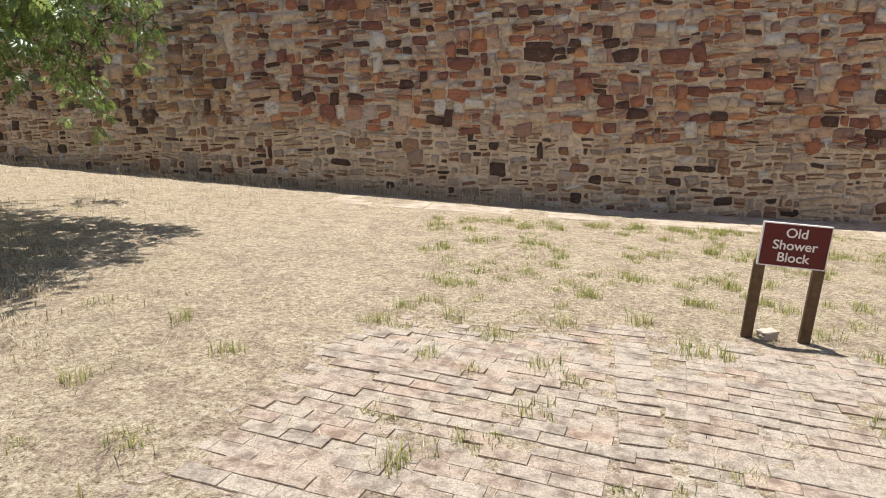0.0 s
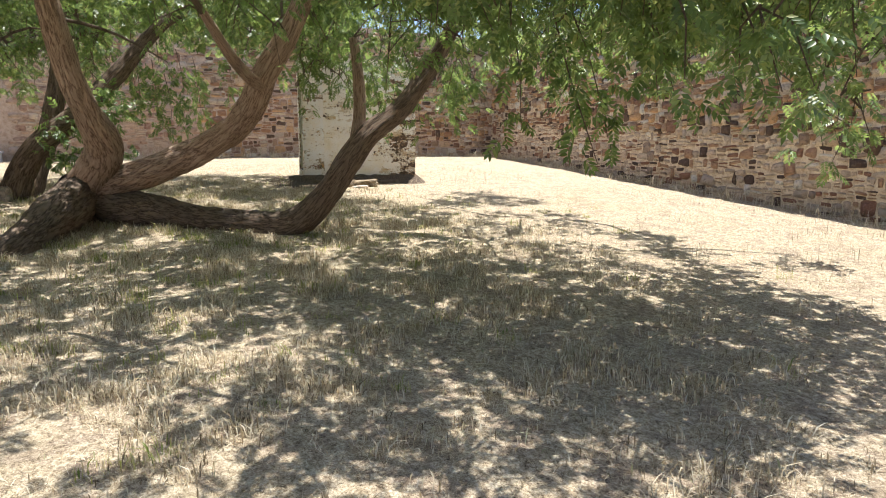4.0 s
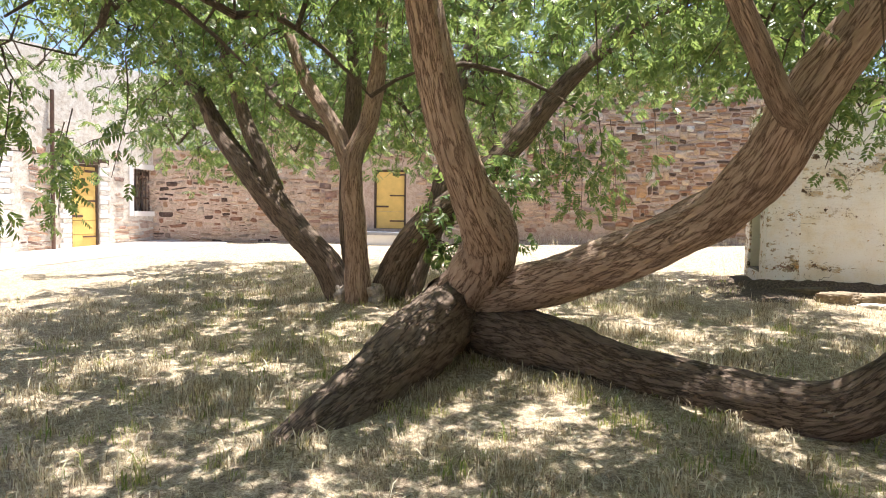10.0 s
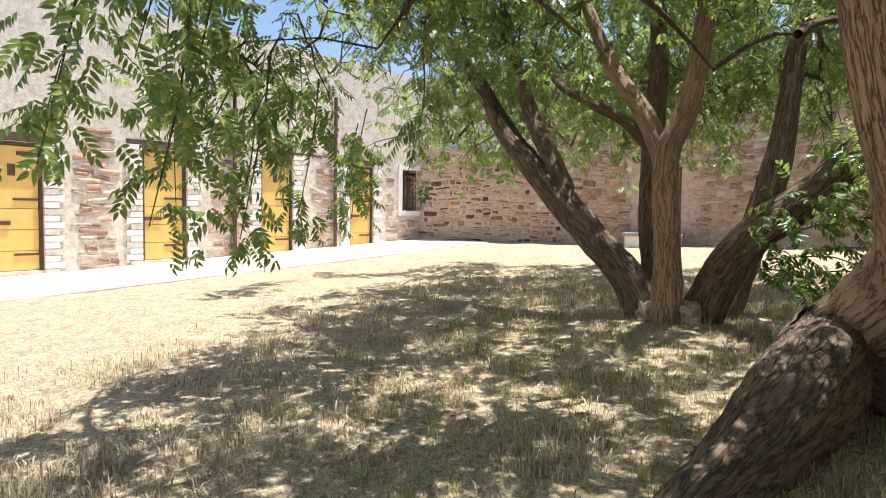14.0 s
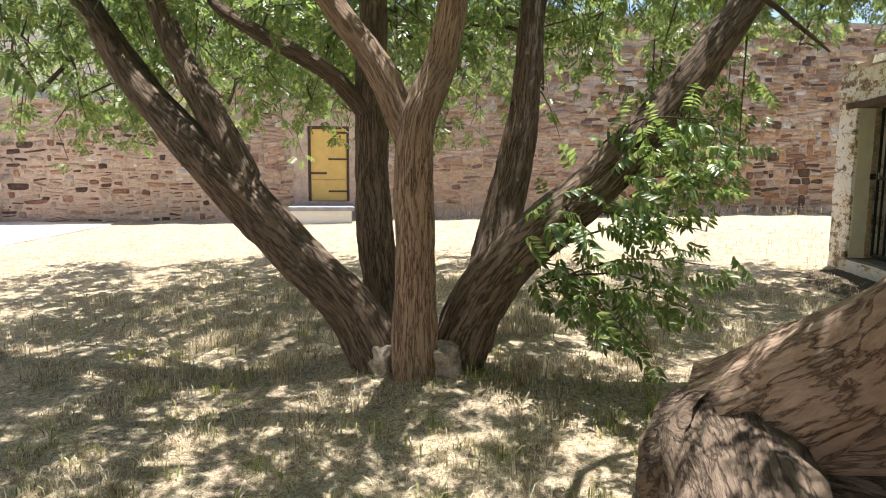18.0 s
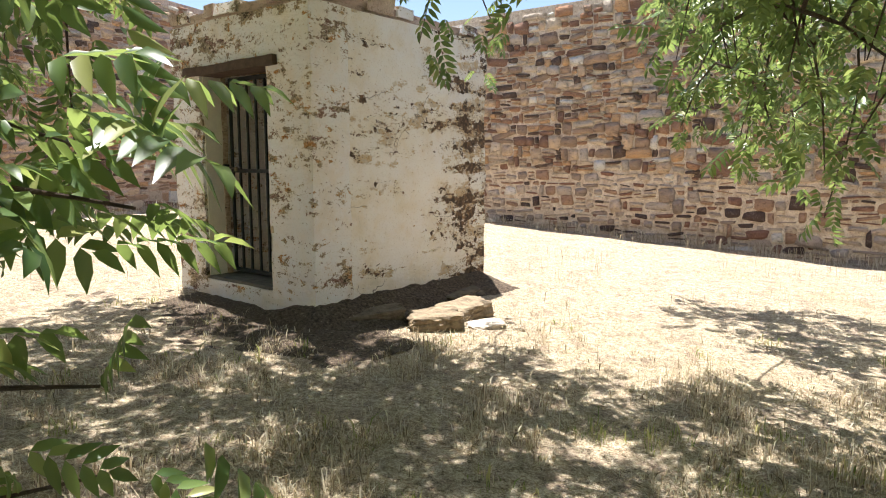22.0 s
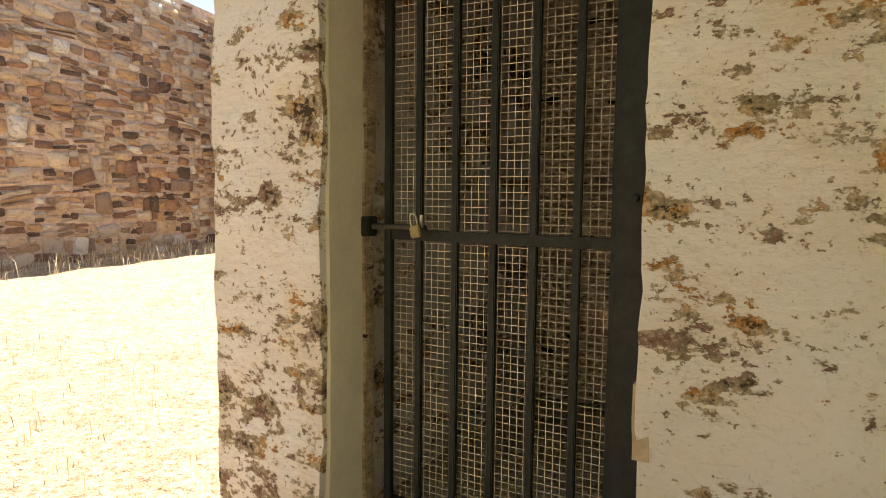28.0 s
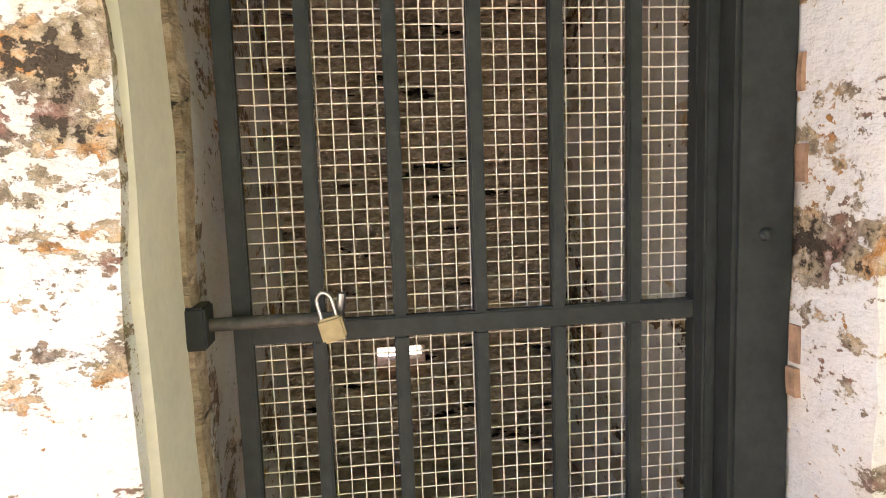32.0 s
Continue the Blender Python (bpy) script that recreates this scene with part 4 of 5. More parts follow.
def rough_block(name, x0, x1, y0, y1, z0, z1, material, parent, cell=0.05, amp=0.018, label=""):
    """A block of masonry in the hut's own axes, its faces gridded and made uneven."""
    V, F, seen = [], [], {}
    def face(o, u, v, nu, nv, flip):
        ids = []
        for j in range(nv + 1):
            for i in range(nu + 1):
                p = Vector(o) + Vector(u) * (i / nu) + Vector(v) * (j / nv)
                key = (round(p.x, 4), round(p.y, 4), round(p.z, 4))
                if key not in seen:
                    seen[key] = len(V)
                    q = p * 3.1
                    d = Vector((noise.noise(q), noise.noise(q + Vector((7, 3, 1))), 0.4 * noise.noise(q + Vector((2, 9, 4)))))
                    d += Vector((0, 0.35 * noise.noise(Vector((p.x * 2.2, p.y * 2.2, p.z * 9.0))), 0))
                    d += 0.45 * Vector((noise.noise(q * 3.7), noise.noise(q * 3.7 + Vector((7, 3, 1))), 0))
                    V.append(tuple(HUT @ (p + d * amp)))
                ids.append(seen[key])
        for j in range(nv):
            for i in range(nu):
                a = j * (nu + 1) + i
                quad = (ids[a], ids[a + 1], ids[a + nu + 2], ids[a + nu + 1])
                F.append(quad[::-1] if flip else quad)
    X, Y, Z = x1 - x0, y1 - y0, z1 - z0
    nx, ny, nz = (max(1, round(q / cell)) for q in (X, Y, Z))
    face((x0, y0, z0), (X, 0, 0), (0, 0, Z), nx, nz, False)
    face((x0, y1, z0), (X, 0, 0), (0, 0, Z), nx, nz, True)
    face((x0, y0, z0), (0, Y, 0), (0, 0, Z), ny, nz, True)
    face((x1, y0, z0), (0, Y, 0), (0, 0, Z), ny, nz, False)
    face((x0, y0, z1), (X, 0, 0), (0, Y, 0), nx, ny, False)
    face((x0, y0, z0), (X, 0, 0), (0, Y, 0), nx, ny, True)
    me = mesh_np(name, V, F, True)
    me.set_sharp_from_angle(angle=radians(50))
    return part(name, me, material, parent, label)


def build_hut():
    hut = empty("stone_hut", Matrix.Identity(4), "small square stone hut with peeling cream lime plaster", "hut")
    XL, XR, YB, ZT, ZB = -1.52, 0.56, 2.45, 3.42, 0.45
    t = 0.42
    OL, OR, SILL, HEAD = -1.03, -0.01, 1.03, 2.96
    rough_block("pier", XL, OL, 0, t, ZB, ZT, M_PLASTER_WORN, hut)
    rough_block("pier", OR, XR, 0, t, ZB, ZT, M_PLASTER, hut)
    rough_block("head_wall", OL, OR, 0, t, HEAD, ZT, M_PLASTER_WORN, hut)
    rough_block("threshold_wall", OL, OR, 0, t, ZB, SILL - 0.03, M_PLASTER, hut)
    rough_block("side_wall", XR - t, XR, t, YB, ZB, ZT, M_PLASTER_SIDE, hut)
    rough_block("side_wall", XL, XL + t, t, YB, ZB, ZT, M_PLASTER, hut)
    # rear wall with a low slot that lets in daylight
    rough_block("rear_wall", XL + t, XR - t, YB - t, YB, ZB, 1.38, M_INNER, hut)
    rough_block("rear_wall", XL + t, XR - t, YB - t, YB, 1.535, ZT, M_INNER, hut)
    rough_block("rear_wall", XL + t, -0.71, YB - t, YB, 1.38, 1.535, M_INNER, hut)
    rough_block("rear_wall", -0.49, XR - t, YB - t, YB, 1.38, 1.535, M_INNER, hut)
    rough_block("roof_slab", XL + 0.03, XR - 0.03, 0.03, YB - 0.03, ZT + 0.002, ZT + 0.09, M_STONE_B, hut, 0.08, 0.03, "uneven weathered stone roof edge")
    rough_block("floor_slab", XL + t, XR - t, t, YB - t, 0.6, 0.98, M_MORTAR_A, hut, 0.2)
    # greenish cement coat of one reveal
    rough_block("reveal_render", OL - 0.01, OL + 0.012, 0.03, 0.262, SILL - 0.02, HEAD, M_REVEAL, hut, 0.05, 0.006, "greenish grey cement render")
    rough_block("jamb_strip", OL - 0.01, OL + 0.024, 0.212, 0.266, SILL - 0.01, HEAD, M_INNER, hut, 0.04, 0.012, "bare brown earth mortar beside the gate")
    rough_block("sill", OL + 0.002, OR - 0.002, 0.02, 0.4, SILL - 0.03, SILL, M_SILL, hut, 0.06, 0.008, "dark worn stone sill")
    rough_block("lintel", OL - 0.2, OR + 0.17, -0.05, 0.2, HEAD - 0.02, HEAD + 0.06, M_TIMBER, hut, 0.06, 0.02, "dark rough timber lintel")
    # loose rough stones along the wall tops
    rr = random.Random(31)
    for along_front in (True, False):
        s = 0.0
        while s < (XR - XL if along_front else YB) - 0.3:
            w, d, h = rr.uniform(0.14, 0.34), rr.uniform(0.12, 0.24), rr.uniform(0.03, 0.10)
            if rr.random() < 0.8:
                if along_front:
                    q = (XL + s, XL + s + w, 0.0, d)
                else:
                    q = (XR - d, XR - 0.005, s + 0.05, s + 0.05 + w)
                rough_block("cap_stone", *q, ZT + 0.03, ZT + 0.085 + h, M_MORTAR_B if rr.random() < 0.5 else M_PLASTER_WORN, hut, 0.05, 0.035, "weathered stone on the wall top")
            s += w + rr.uniform(0.0, 0.08)
    # ragged brick edge left bare beside the gate post
    rs = random.Random(77)
    z = SILL + 0.02
    while z < HEAD - 0.1:
        h = rs.uniform(0.055, 0.085)
        if rs.random() < 0.6:
            rough_block("jamb_brick", -0.024 + rs.uniform(0, 0.016), 0.03, 0.125 + rs.uniform(0, 0.04), 0.178, z, z + h - 0.008, M_JAMB, hut, 0.025, 0.014, "bare red brick in the jamb")
        z += h
    rough_block("wedge", -0.02, 0.022, 0.0, 0.05, 1.52, 1.72, M_PALE_WOOD, hut, 0.03, 0.006, "pale wooden wedge in the jamb")
    return hut


hut = build_hut()


def build_gate():
    g = empty("iron_gate", HUT @ Matrix.Translation((-0.96, 0.27, 1.06)), "dark painted iron bar gate with wire mesh, locked", "gate")
    W, H = 0.838, 1.88
    bar = 0.030
    part("stile", slab(0, bar, -0.012, 0.012, 0, H, 0.003), M_IRON, g)
    part("stile", slab(W - bar, W, -0.012, 0.012, 0, H, 0.003), M_IRON, g)
    for z0, z1 in ((0, 0.035), (0.975, 1.01), (H - 0.04, H)):
        part("rail", slab(bar, W - bar, -0.010, 0.012, z0, z1, 0.003), M_IRON, g)
    for i in range(1, 6):
        x = W * i / 6
        for z0, z1 in ((0.035, 0.975), (1.01, H - 0.04)):
            part("bar", slab(x - 0.012, x + 0.012, -0.010, 0.012, z0, z1, 0.003), M_IRON, g)
    tubes = []
    def wire(p, q):
        tubes.append(tube([p, q], [0.0013, 0.0013], 5, per=3.0))
    n = 31
    for i in range(1, n):
        x = bar + (W - 2 * bar) * i / n
        wire((x, 0.0165, 0.0), (x, 0.0165, H))
    n = 74
    for i in range(1, n):
        z = H * i / n
        wire((bar, 0.0188, z), (W - bar, 0.0188, z))
    ob = part("wire_mesh", tube_mesh("wire_mesh", tubes), M_WIRE, g, "fine galvanised square wire mesh")
    ob["kind"] = "stuff"
    # timber post that carries the hinges
    p = empty("gate_post", HUT @ Matrix.Translation((-0.105, 0.2, 1.04)), "dark green painted timber gate post", "post")
    part("post", slab(-0.02, 0.09, -0.02, 0.1, 0, 1.92, 0.008), M_IRON, p)
    part("stop", slab(-0.045, -0.02, 0.03, 0.1, 0, 1.92, 0.004), M_IRON, p)
    bm = bmesh.new()
    bmesh.ops.create_uvsphere(bm, u_segments=10, v_segments=6, radius=0.012, matrix=Matrix.Translation((0.035, -0.02, 1.15)))
    part("bolt_head", bm, M_IRON, p)
    # sliding bolt in its wall box, and the padlock
    b = empty("gate_bolt", HUT @ Matrix.Translation((-0.99, 0.235, 2.08)), "worn iron bolt that holds the gate", "bolt")
    part("keeper", slab(-0.045, 0.0, -0.03, 0.03, -0.035, 0.035, 0.004), M_IRON, b, "dark iron wall keeper")
    part("rod", tube_mesh("rod", [tube([(0, 0, 0), (0.1, 0, 0.001), (0.215, 0, 0)], [0.011, 0.011, 0.010], 10)]), M_WORN, b)
    part("handle", tube_mesh("handle", [tube([(0.2, 0, 0), (0.21, -0.02, 0.02), (0.213, -0.022, 0.045)], [0.008, 0.008, 0.007], 8)]), M_STEEL, b)
    k = empty("padlock", HUT @ Matrix.Translation((-0.79, 0.205, 2.055)) @ Matrix.Rotation(radians(-14), 4, "Y"), "small brass padlock hanging on the bolt", "padlock")
    part("body", slab(-0.02, 0.02, -0.012, 0.006, -0.005, 0.035, 0.004), M_BRASS, k)
    arc = [(0.012 * math.cos(a), -0.003, 0.06 + 0.016 * math.sin(a)) for a in np.linspace(math.pi, 0, 9)]
    part("shackle", tube_mesh("shackle", [tube([(-0.012, -0.003, 0.03)] + arc + [(0.012, -0.003, 0.03)], [0.003] * 11, 8, per=0.01)]), M_STEEL, k, "shiny steel shackle")


build_gate()


# ---- loose stones at the hut ----
def boulder(x, y, sx, sy, sz, turn, seed, label, material, dz=0.0, square=0.75):
    bm = bmesh.new()
    bmesh.ops.create_icosphere(bm, subdivisions=4, radius=1)
    for v in bm.verts:
        c = v.co.copy()
        k = max(abs(c.x), abs(c.y), abs(c.z))
        c = c.lerp(c / k, square)
        layers = 0.03 * math.sin(c.z * 14 + 2 * noise.noise(c * 2))
        c *= 1 + (0.16 + 0.4 * (0.75 - square)) * noise.noise(c * 1.7 + Vector((seed, 0, 0))) + 0.07 * noise.noise(c * 6) + layers * (1 - abs(c.z))
        v.co = (c.x * sx, c.y * sy, c.z * sz)
    ob = part("stone_block", bm, material)
    ob.matrix_world = pose(x, y, gz(x, y) + sz * 0.55 + dz, 3, -4, turn)
    return tagged(ob, label, "stone", "fallen stones by the hut")


def build_mound():
    """Bank of soil and leaf litter against the hut's side."""
    V, nx, ny = [], 30, 50
    for j in range(ny + 1):
        for i in range(nx + 1):
            x, y = -0.25 + 1.45 * i / nx, -0.4 + 3.15 * j / ny
            p = HUT @ Vector((x, y, 0))
            k = max(0, 1 - (x - 0.5) / (0.5 + 0.12 * math.sin(y * 3))) * min(1, max(0, y + 0.36) * 2.6) * min(1, (2.75 - y) * 2.5)
            k = min(k, 1.0) * (min(1, max(0, (x + 0.2) / 0.75)) if y < 0.06 else float(x > 0.25))
            z = gz(p.x, p.y) - 0.05 + 0.25 * k ** 0.8 + 0.03 * noise.noise(p * 7) + 0.012 * noise.noise(p * 24)
            V.append((p.x, p.y, z))
    F = [(j * (nx + 1) + i, j * (nx + 1) + i + 1, (j + 1) * (nx + 1) + i + 1, (j + 1) * (nx + 1) + i) for j in range(ny) for i in range(nx)]
    tagged(part("earth_mound", mesh_np("earth_mound", V, F, True), M_SOIL), "dark bank of soil and leaf litter against the hut", "soil", kind="structure")


def build_litter():
    """Dark leaf litter trodden flat round the hut's front corner; its dark colour also stands in for part of the hut's
    shade.
    """
    V, n = [], 40
    for j in range(n + 1):
        for i in range(n + 1):
            x, y = -1.5 + 3.0 * i / n, -1.0 + 1.8 * j / n
            p = HUT @ Vector((x, y, 0))
            d = math.hypot((x - 0.1) / 1.35, (y + 0.05) / 0.75) + 0.35 * noise.noise(p * 2.6)
            lift = 0.030 - 0.05 * max(0, d - 0.45) + 0.012 * noise.noise(p * 9) + 0.008 * noise.noise(p * 23)
            V.append((p.x, p.y, gz(p.x, p.y) + 0.025 * noise.noise(Vector((p.x, p.y, 0)) * 1.3) + 0.012 * noise.noise(Vector((p.x, p.y, 0)) * 4.1) + lift))
    F = [(j * (n + 1) + i, j * (n + 1) + i + 1, (j + 1) * (n + 1) + i + 1, (j + 1) * (n + 1) + i) for j in range(n) for i in range(n)]
    tagged(part("leaf_litter", mesh_np("leaf_litter", V, F, True), M_SOIL), "dark trodden leaf litter round the hut corner, also deepening the hut's shade", "soil", kind="structure")


build_mound()
build_litter()
boulder(-14.36, 8.98, 0.23, 0.18, 0.085, 25, 1, "flat split slab of layered tan stone", M_FALLEN)
boulder(-14.24, 9.42, 0.26, 0.17, 0.08, 60, 2, "flat split slab of layered tan stone", M_FALLEN)
boulder(-14.93, 8.78, 0.36, 0.12, 0.07, 48, 3, "long mossy foundation stone at the hut corner", M_MOSSY)
boulder(-14.5, 10.1, 0.26, 0.16, 0.05, 70, 4, "low foundation stone beside the hut wall", M_MOSSY)
boulder(2.45, 5.3, 0.065, 0.05, 0.04, 10, 5, "small pale rock at the foot of the sign", M_PALE_ROCK)
boulder(-13.95, 9.14, 0.16, 0.10, 0.03, 35, 9, "flat pale grey stone lying near the hut", M_PALE_ROCK)
boulder(-14.12, 2.36, 0.17, 0.10, 0.035, 15, 8, "flat pale stone in front of the tree stems", M_PALE_ROCK)
boulder(-14.08, 3.0, 0.15, 0.12, 0.15, 40, 6, "pale broken stump wood between the stems", M_STUMP, 0.09, 0.25)
boulder(-14.2, 2.6, 0.11, 0.10, 0.14, 15, 14, "pale broken stump wood between the stems", M_STUMP, 0.09, 0.25)


# ---- trees ----
def pinnate_leaf(pairs=5, length=0.23, leaflet=0.072, width=0.026, full=False):
    """A feather leaf along +x with paired leaflets, hanging a little; each leaflet two triangles folded at its midrib."""
    V, F = [], []
    for i in range(pairs * 2 + 1):
        k = i // 2
        s = 0.07 + (length - 0.07) * (k + 0.5) / pairs
        if i == pairs * 2:
            s, ang = length, 0.0
        else:
            ang = (1 if i % 2 else -1) * radians(52)
        d = Vector((math.cos(ang), math.sin(ang), -0.22)).normalized()
        n = Vector((-math.sin(ang), math.cos(ang), 0.0))
        base = Vector((s, 0, -0.35 * s * s))
        L = leaflet * (0.75 + 0.25 * math.sin(math.pi * (k + 1) / (pairs + 1)))
        o = len(V)
        if full:
            rnd = random.Random(pairs * 100 + i)
            d = (d + Vector((rnd.uniform(-0.2, 0.2), rnd.uniform(-0.2, 0.2), rnd.uniform(-0.7, 0.0)))).normalized()
            n = Vector((0, 0, 1)).cross(d).normalized()
            L *= rnd.uniform(0.85, 1.15)
            rise = Vector((0, 0, 0.006))
            V += [base, base + d * L * 0.28 + n * width * 0.42 + rise, base + d * L * 0.62 + n * width * 0.40 + rise - Vector((0, 0, 0.004)), base + d * L - Vector((0, 0, 0.012)),
                  base + d * L * 0.62 - n * width * 0.40 + rise - Vector((0, 0, 0.004)), base + d * L * 0.28 - n * width * 0.42 + rise, base + d * L * 0.45]
            F += [(o, o + 1, o + 6), (o + 1, o + 2, o + 6), (o + 2, o + 3, o + 6), (o + 6, o + 3, o + 4), (o + 6, o + 4, o + 5), (o, o + 6, o + 5)]
            continue
        V += [base, base + d * L * 0.42 + n * width * 0.5 + Vector((0, 0, 0.006)), base + d * L, base + d * L * 0.42 - n * width * 0.5 + Vector((0, 0, 0.006))]
        F.append((o, o + 1, o + 2))
        F.append((o, o + 2, o + 3))
    return np.array([tuple(v) for v in V]), np.array(F)


LEAF_V, LEAF_F = pinnate_leaf(4, 0.20, 0.072, 0.029)
WALKWAY = [(0, 0.5), (-1.8, 2.5), (-4.3, 3.8), (-6.7, 3.2), (-7.8, 2.1), (-9.8, 2.0), (-11.2, 2.1), (-12.2, 3.0), (-12.55, 3.8), (-12.85, 4.65), (-13.2, 5.4), (-14.2, 6.4), (-15.7, 6.8), (-17.0, 7.8)]


def off_walkway(p):
    """Distance on the plan from the trodden line."""
    best = 9.0
    for (x0, y0), (x1, y1) in zip(WALKWAY, WALKWAY[1:]):
        dx, dy = x1 - x0, y1 - y0
        s = max(0, min(1, ((p[0] - x0) * dx + (p[1] - y0) * dy) / (dx * dx + dy * dy)))
        best = min(best, math.hypot(p[0] - x0 - s * dx, p[1] - y0 - s * dy))
    return best


def leaf_cloud(name, spots, rs, size=(0.75, 1.25)):
    """Leaves at the spots (place, outward way)."""
    n = len(spots)
    P = np.array([tuple(p) for p, _ in spots])
    D = np.array([tuple(d) for _, d in spots])
    D += rs.normal(0, 0.25, D.shape)
    D[:, 2] -= 0.25
    D /= np.linalg.norm(D, axis=1)[:, None]
    U = rs.normal(0, 0.4, D.shape) + (0, 0, 1.0)
    S = np.cross(U, D)
    S /= np.linalg.norm(S, axis=1)[:, None] + 1e-9
    U = np.cross(D, S)
    k = rs.uniform(*size, n)
    Q = LEAF_V[None] * k[:, None, None]
    V = P[:, None] + Q[..., 0:1] * D[:, None] + Q[..., 1:2] * S[:, None] + Q[..., 2:3] * U[:, None]
    F = (LEAF_F[None] + len(LEAF_V) * np.arange(n)[:, None, None]).reshape(-1, 3)
    return mesh_np(name, V.reshape(-1, 3), F)


LEAVES = []
for pairs, length in ((5, 0.23), (4, 0.20), (6, 0.27)):
    lv, lf = pinnate_leaf(pairs, length, 0.074, 0.028, True)
    LEAVES.append(mesh_np("leaf", lv, lf))
    LEAVES[-1].materials.append(M_LEAF)


def build_tree(label, limbs, twigs_from, crown, counts, seed, shoots=()):
    """limbs: (name, points, radii). crown(rng): a place for a branch end. shoots: (from, to) of low leafy shoots."""
    rng = random.Random(seed)
    root = empty("tree", Matrix.Translation(limbs[0][1][0]), label, "tree", "yard trees")
    inv = root.matrix_world.inverted()
    nodes = []

    def put(name, me, material, lab=""):
        ob = part(name, me, material, root, lab)
        ob.matrix_parent_inverse = inv
        return ob

    for i, (nm, pts, rad) in enumerate(limbs):
        put(nm, tube_mesh(nm, [tube(pts, [q * 0.97 for q in rad], 34 if rad[0] > 0.11 else 18, rough=0.17, seed=seed + i * 7.3, per=0.035)]), M_BARK_PALE if nm in ("limb", "main_stem") else M_BARK)
    for pts in twigs_from:
        nodes += [Vector(p) for p in pts]
    # boughs
    boughs, twigs, spots = [], [], []
    targets = [crown(rng) for _ in range(counts[0])]
    targets.sort(key=lambda q: min((q - nd).length for nd in nodes))

    def connect(q, store, r0, r1, sides, sag, per):
        src = min(nodes, key=lambda nd: (q - nd).length_squared + (2.0 if nd.z > q.z + 0.6 else 0.0))
        way = q - src
        L = way.length
        side = Vector((rng.uniform(-1, 1), rng.uniform(-1, 1), 0)) * 0.16 * L
        m1 = src + way * 0.33 + side + Vector((0, 0, 0.16 * L + sag))
        m2 = src + way * 0.68 + side * 0.6 + Vector((0, 0, 0.14 * L + sag))
        store.append(tube([src, m1, m2, q], [r0, r0 * 0.8, (r0 + r1) / 2, r1], sides, per=per))
        return [m1, m2, q], way.normalized()

    for q in targets:
        L = min((q - nd).length for nd in nodes)
        more, _ = connect(q, boughs, 0.015 + 0.011 * min(L, 3), 0.008, 7, 0.0, 0.25)
        nodes += [more[0].lerp(more[1], 0.5), more[0].lerp(more[1], 0.25), more[0].lerp(more[1], 0.75), more[1].lerp(more[2], 0.35), more[1].lerp(more[2], 0.7)] + more
    for one in boughs:
        put("bough", tube_mesh("bough", [one]), M_BARK)
    hold = np.zeros((len(nodes) + 2 * counts[1], 3))
    held = len(nodes)
    hold[:held] = [tuple(nd) for nd in nodes]
    far = [nd for nd in nodes if nd.z > gz(nd.x, nd.y) + 1.6]
    for _ in range(counts[1]):
        q = crown(rng)
        if rng.random() < 0.5:
            nd = rng.choice(far)
            q = nd.lerp(q, 0.35)
        src = Vector(hold[np.argmin(((hold[:held] - np.array(q)) ** 2).sum(1))])
        if (q - src).length > 1.6:
            q = src + (q - src).normalized() * 1.6
        m1 = src.lerp(q, 0.5) + Vector((rng.uniform(-0.1, 0.1), rng.uniform(-0.1, 0.1), rng.uniform(0, 0.15)))
        tip = q + Vector((rng.uniform(-0.15, 0.15), rng.uniform(-0.15, 0.15), -rng.uniform(0.1, 0.45)))
        if off_walkway(tip) < 1.9 and tip.z < gz(tip.x, tip.y) + 2.9:
            continue
        twigs.append(tube([src, m1, q, tip], [0.011, 0.008, 0.006, 0.003], 5, per=0.4))
        hold[held], hold[held + 1] = m1, q
        held += 2
        way = (tip - src).normalized()
        # leaves in loose rosettes at the joints of the twig
        # high twigs, mostly unseen, get extra leaves to deepen the shade below
        total = int(rng.randint(*counts[2]) * (1.35 if q.z > gz(q.x, q.y) + 3.6 else 1.0))
        for joint, share in ((m1.lerp(q, 0.55), 0.28), (q, 0.34), (tip, 0.38)):
            turn = rng.uniform(0, 6.28)
            for k in range(max(2, round(total * share))):
                an = turn + 2.4 * k
                p = joint + Vector((rng.gauss(0, 0.025), rng.gauss(0, 0.025), rng.gauss(0, 0.03)))
                spots.append((p, way * 0.5 + Vector((math.cos(an), math.sin(an), rng.uniform(-0.5, 0.25)))))
    rs = np.random.RandomState(seed)
    for a, b, nl in shoots:
        a, b = Vector(a), Vector(b)
        m = a.lerp(b, 0.5) + Vector((rng.uniform(-0.12, 0.12), rng.uniform(-0.12, 0.12), 0.1))
        stalk = put("leafy_shoot", tube_mesh("leafy_shoot", [tube([a, m, b], [0.008, 0.006, 0.003], 6, per=0.12)]), M_BARK, "fresh green leafy shoot")
        for _ in range(int(nl * 0.5)):
            s = 0.12 + 0.88 * rng.random()
            p = (a.lerp(m, s * 2) if s < 0.5 else m.lerp(b, s * 2 - 1)) + Vector((rng.gauss(0, 0.10), rng.gauss(0, 0.10), rng.gauss(0, 0.08)))
            d = (b - a).normalized() * 0.6 + Vector((rng.gauss(0, 0.8), rng.gauss(0, 0.8), rng.gauss(-0.3, 0.5)))
            p2 = p + d.normalized() * 0.25
            if min(off_walkway(p), off_walkway(p2)) < 0.3:
                continue
            leaf = new("leaf", rng.choice(LEAVES))
            leaf.parent = stalk
            x = d.normalized()
            y = Vector((rng.gauss(0, 0.7), rng.gauss(0, 0.7), 1)).cross(x).normalized()
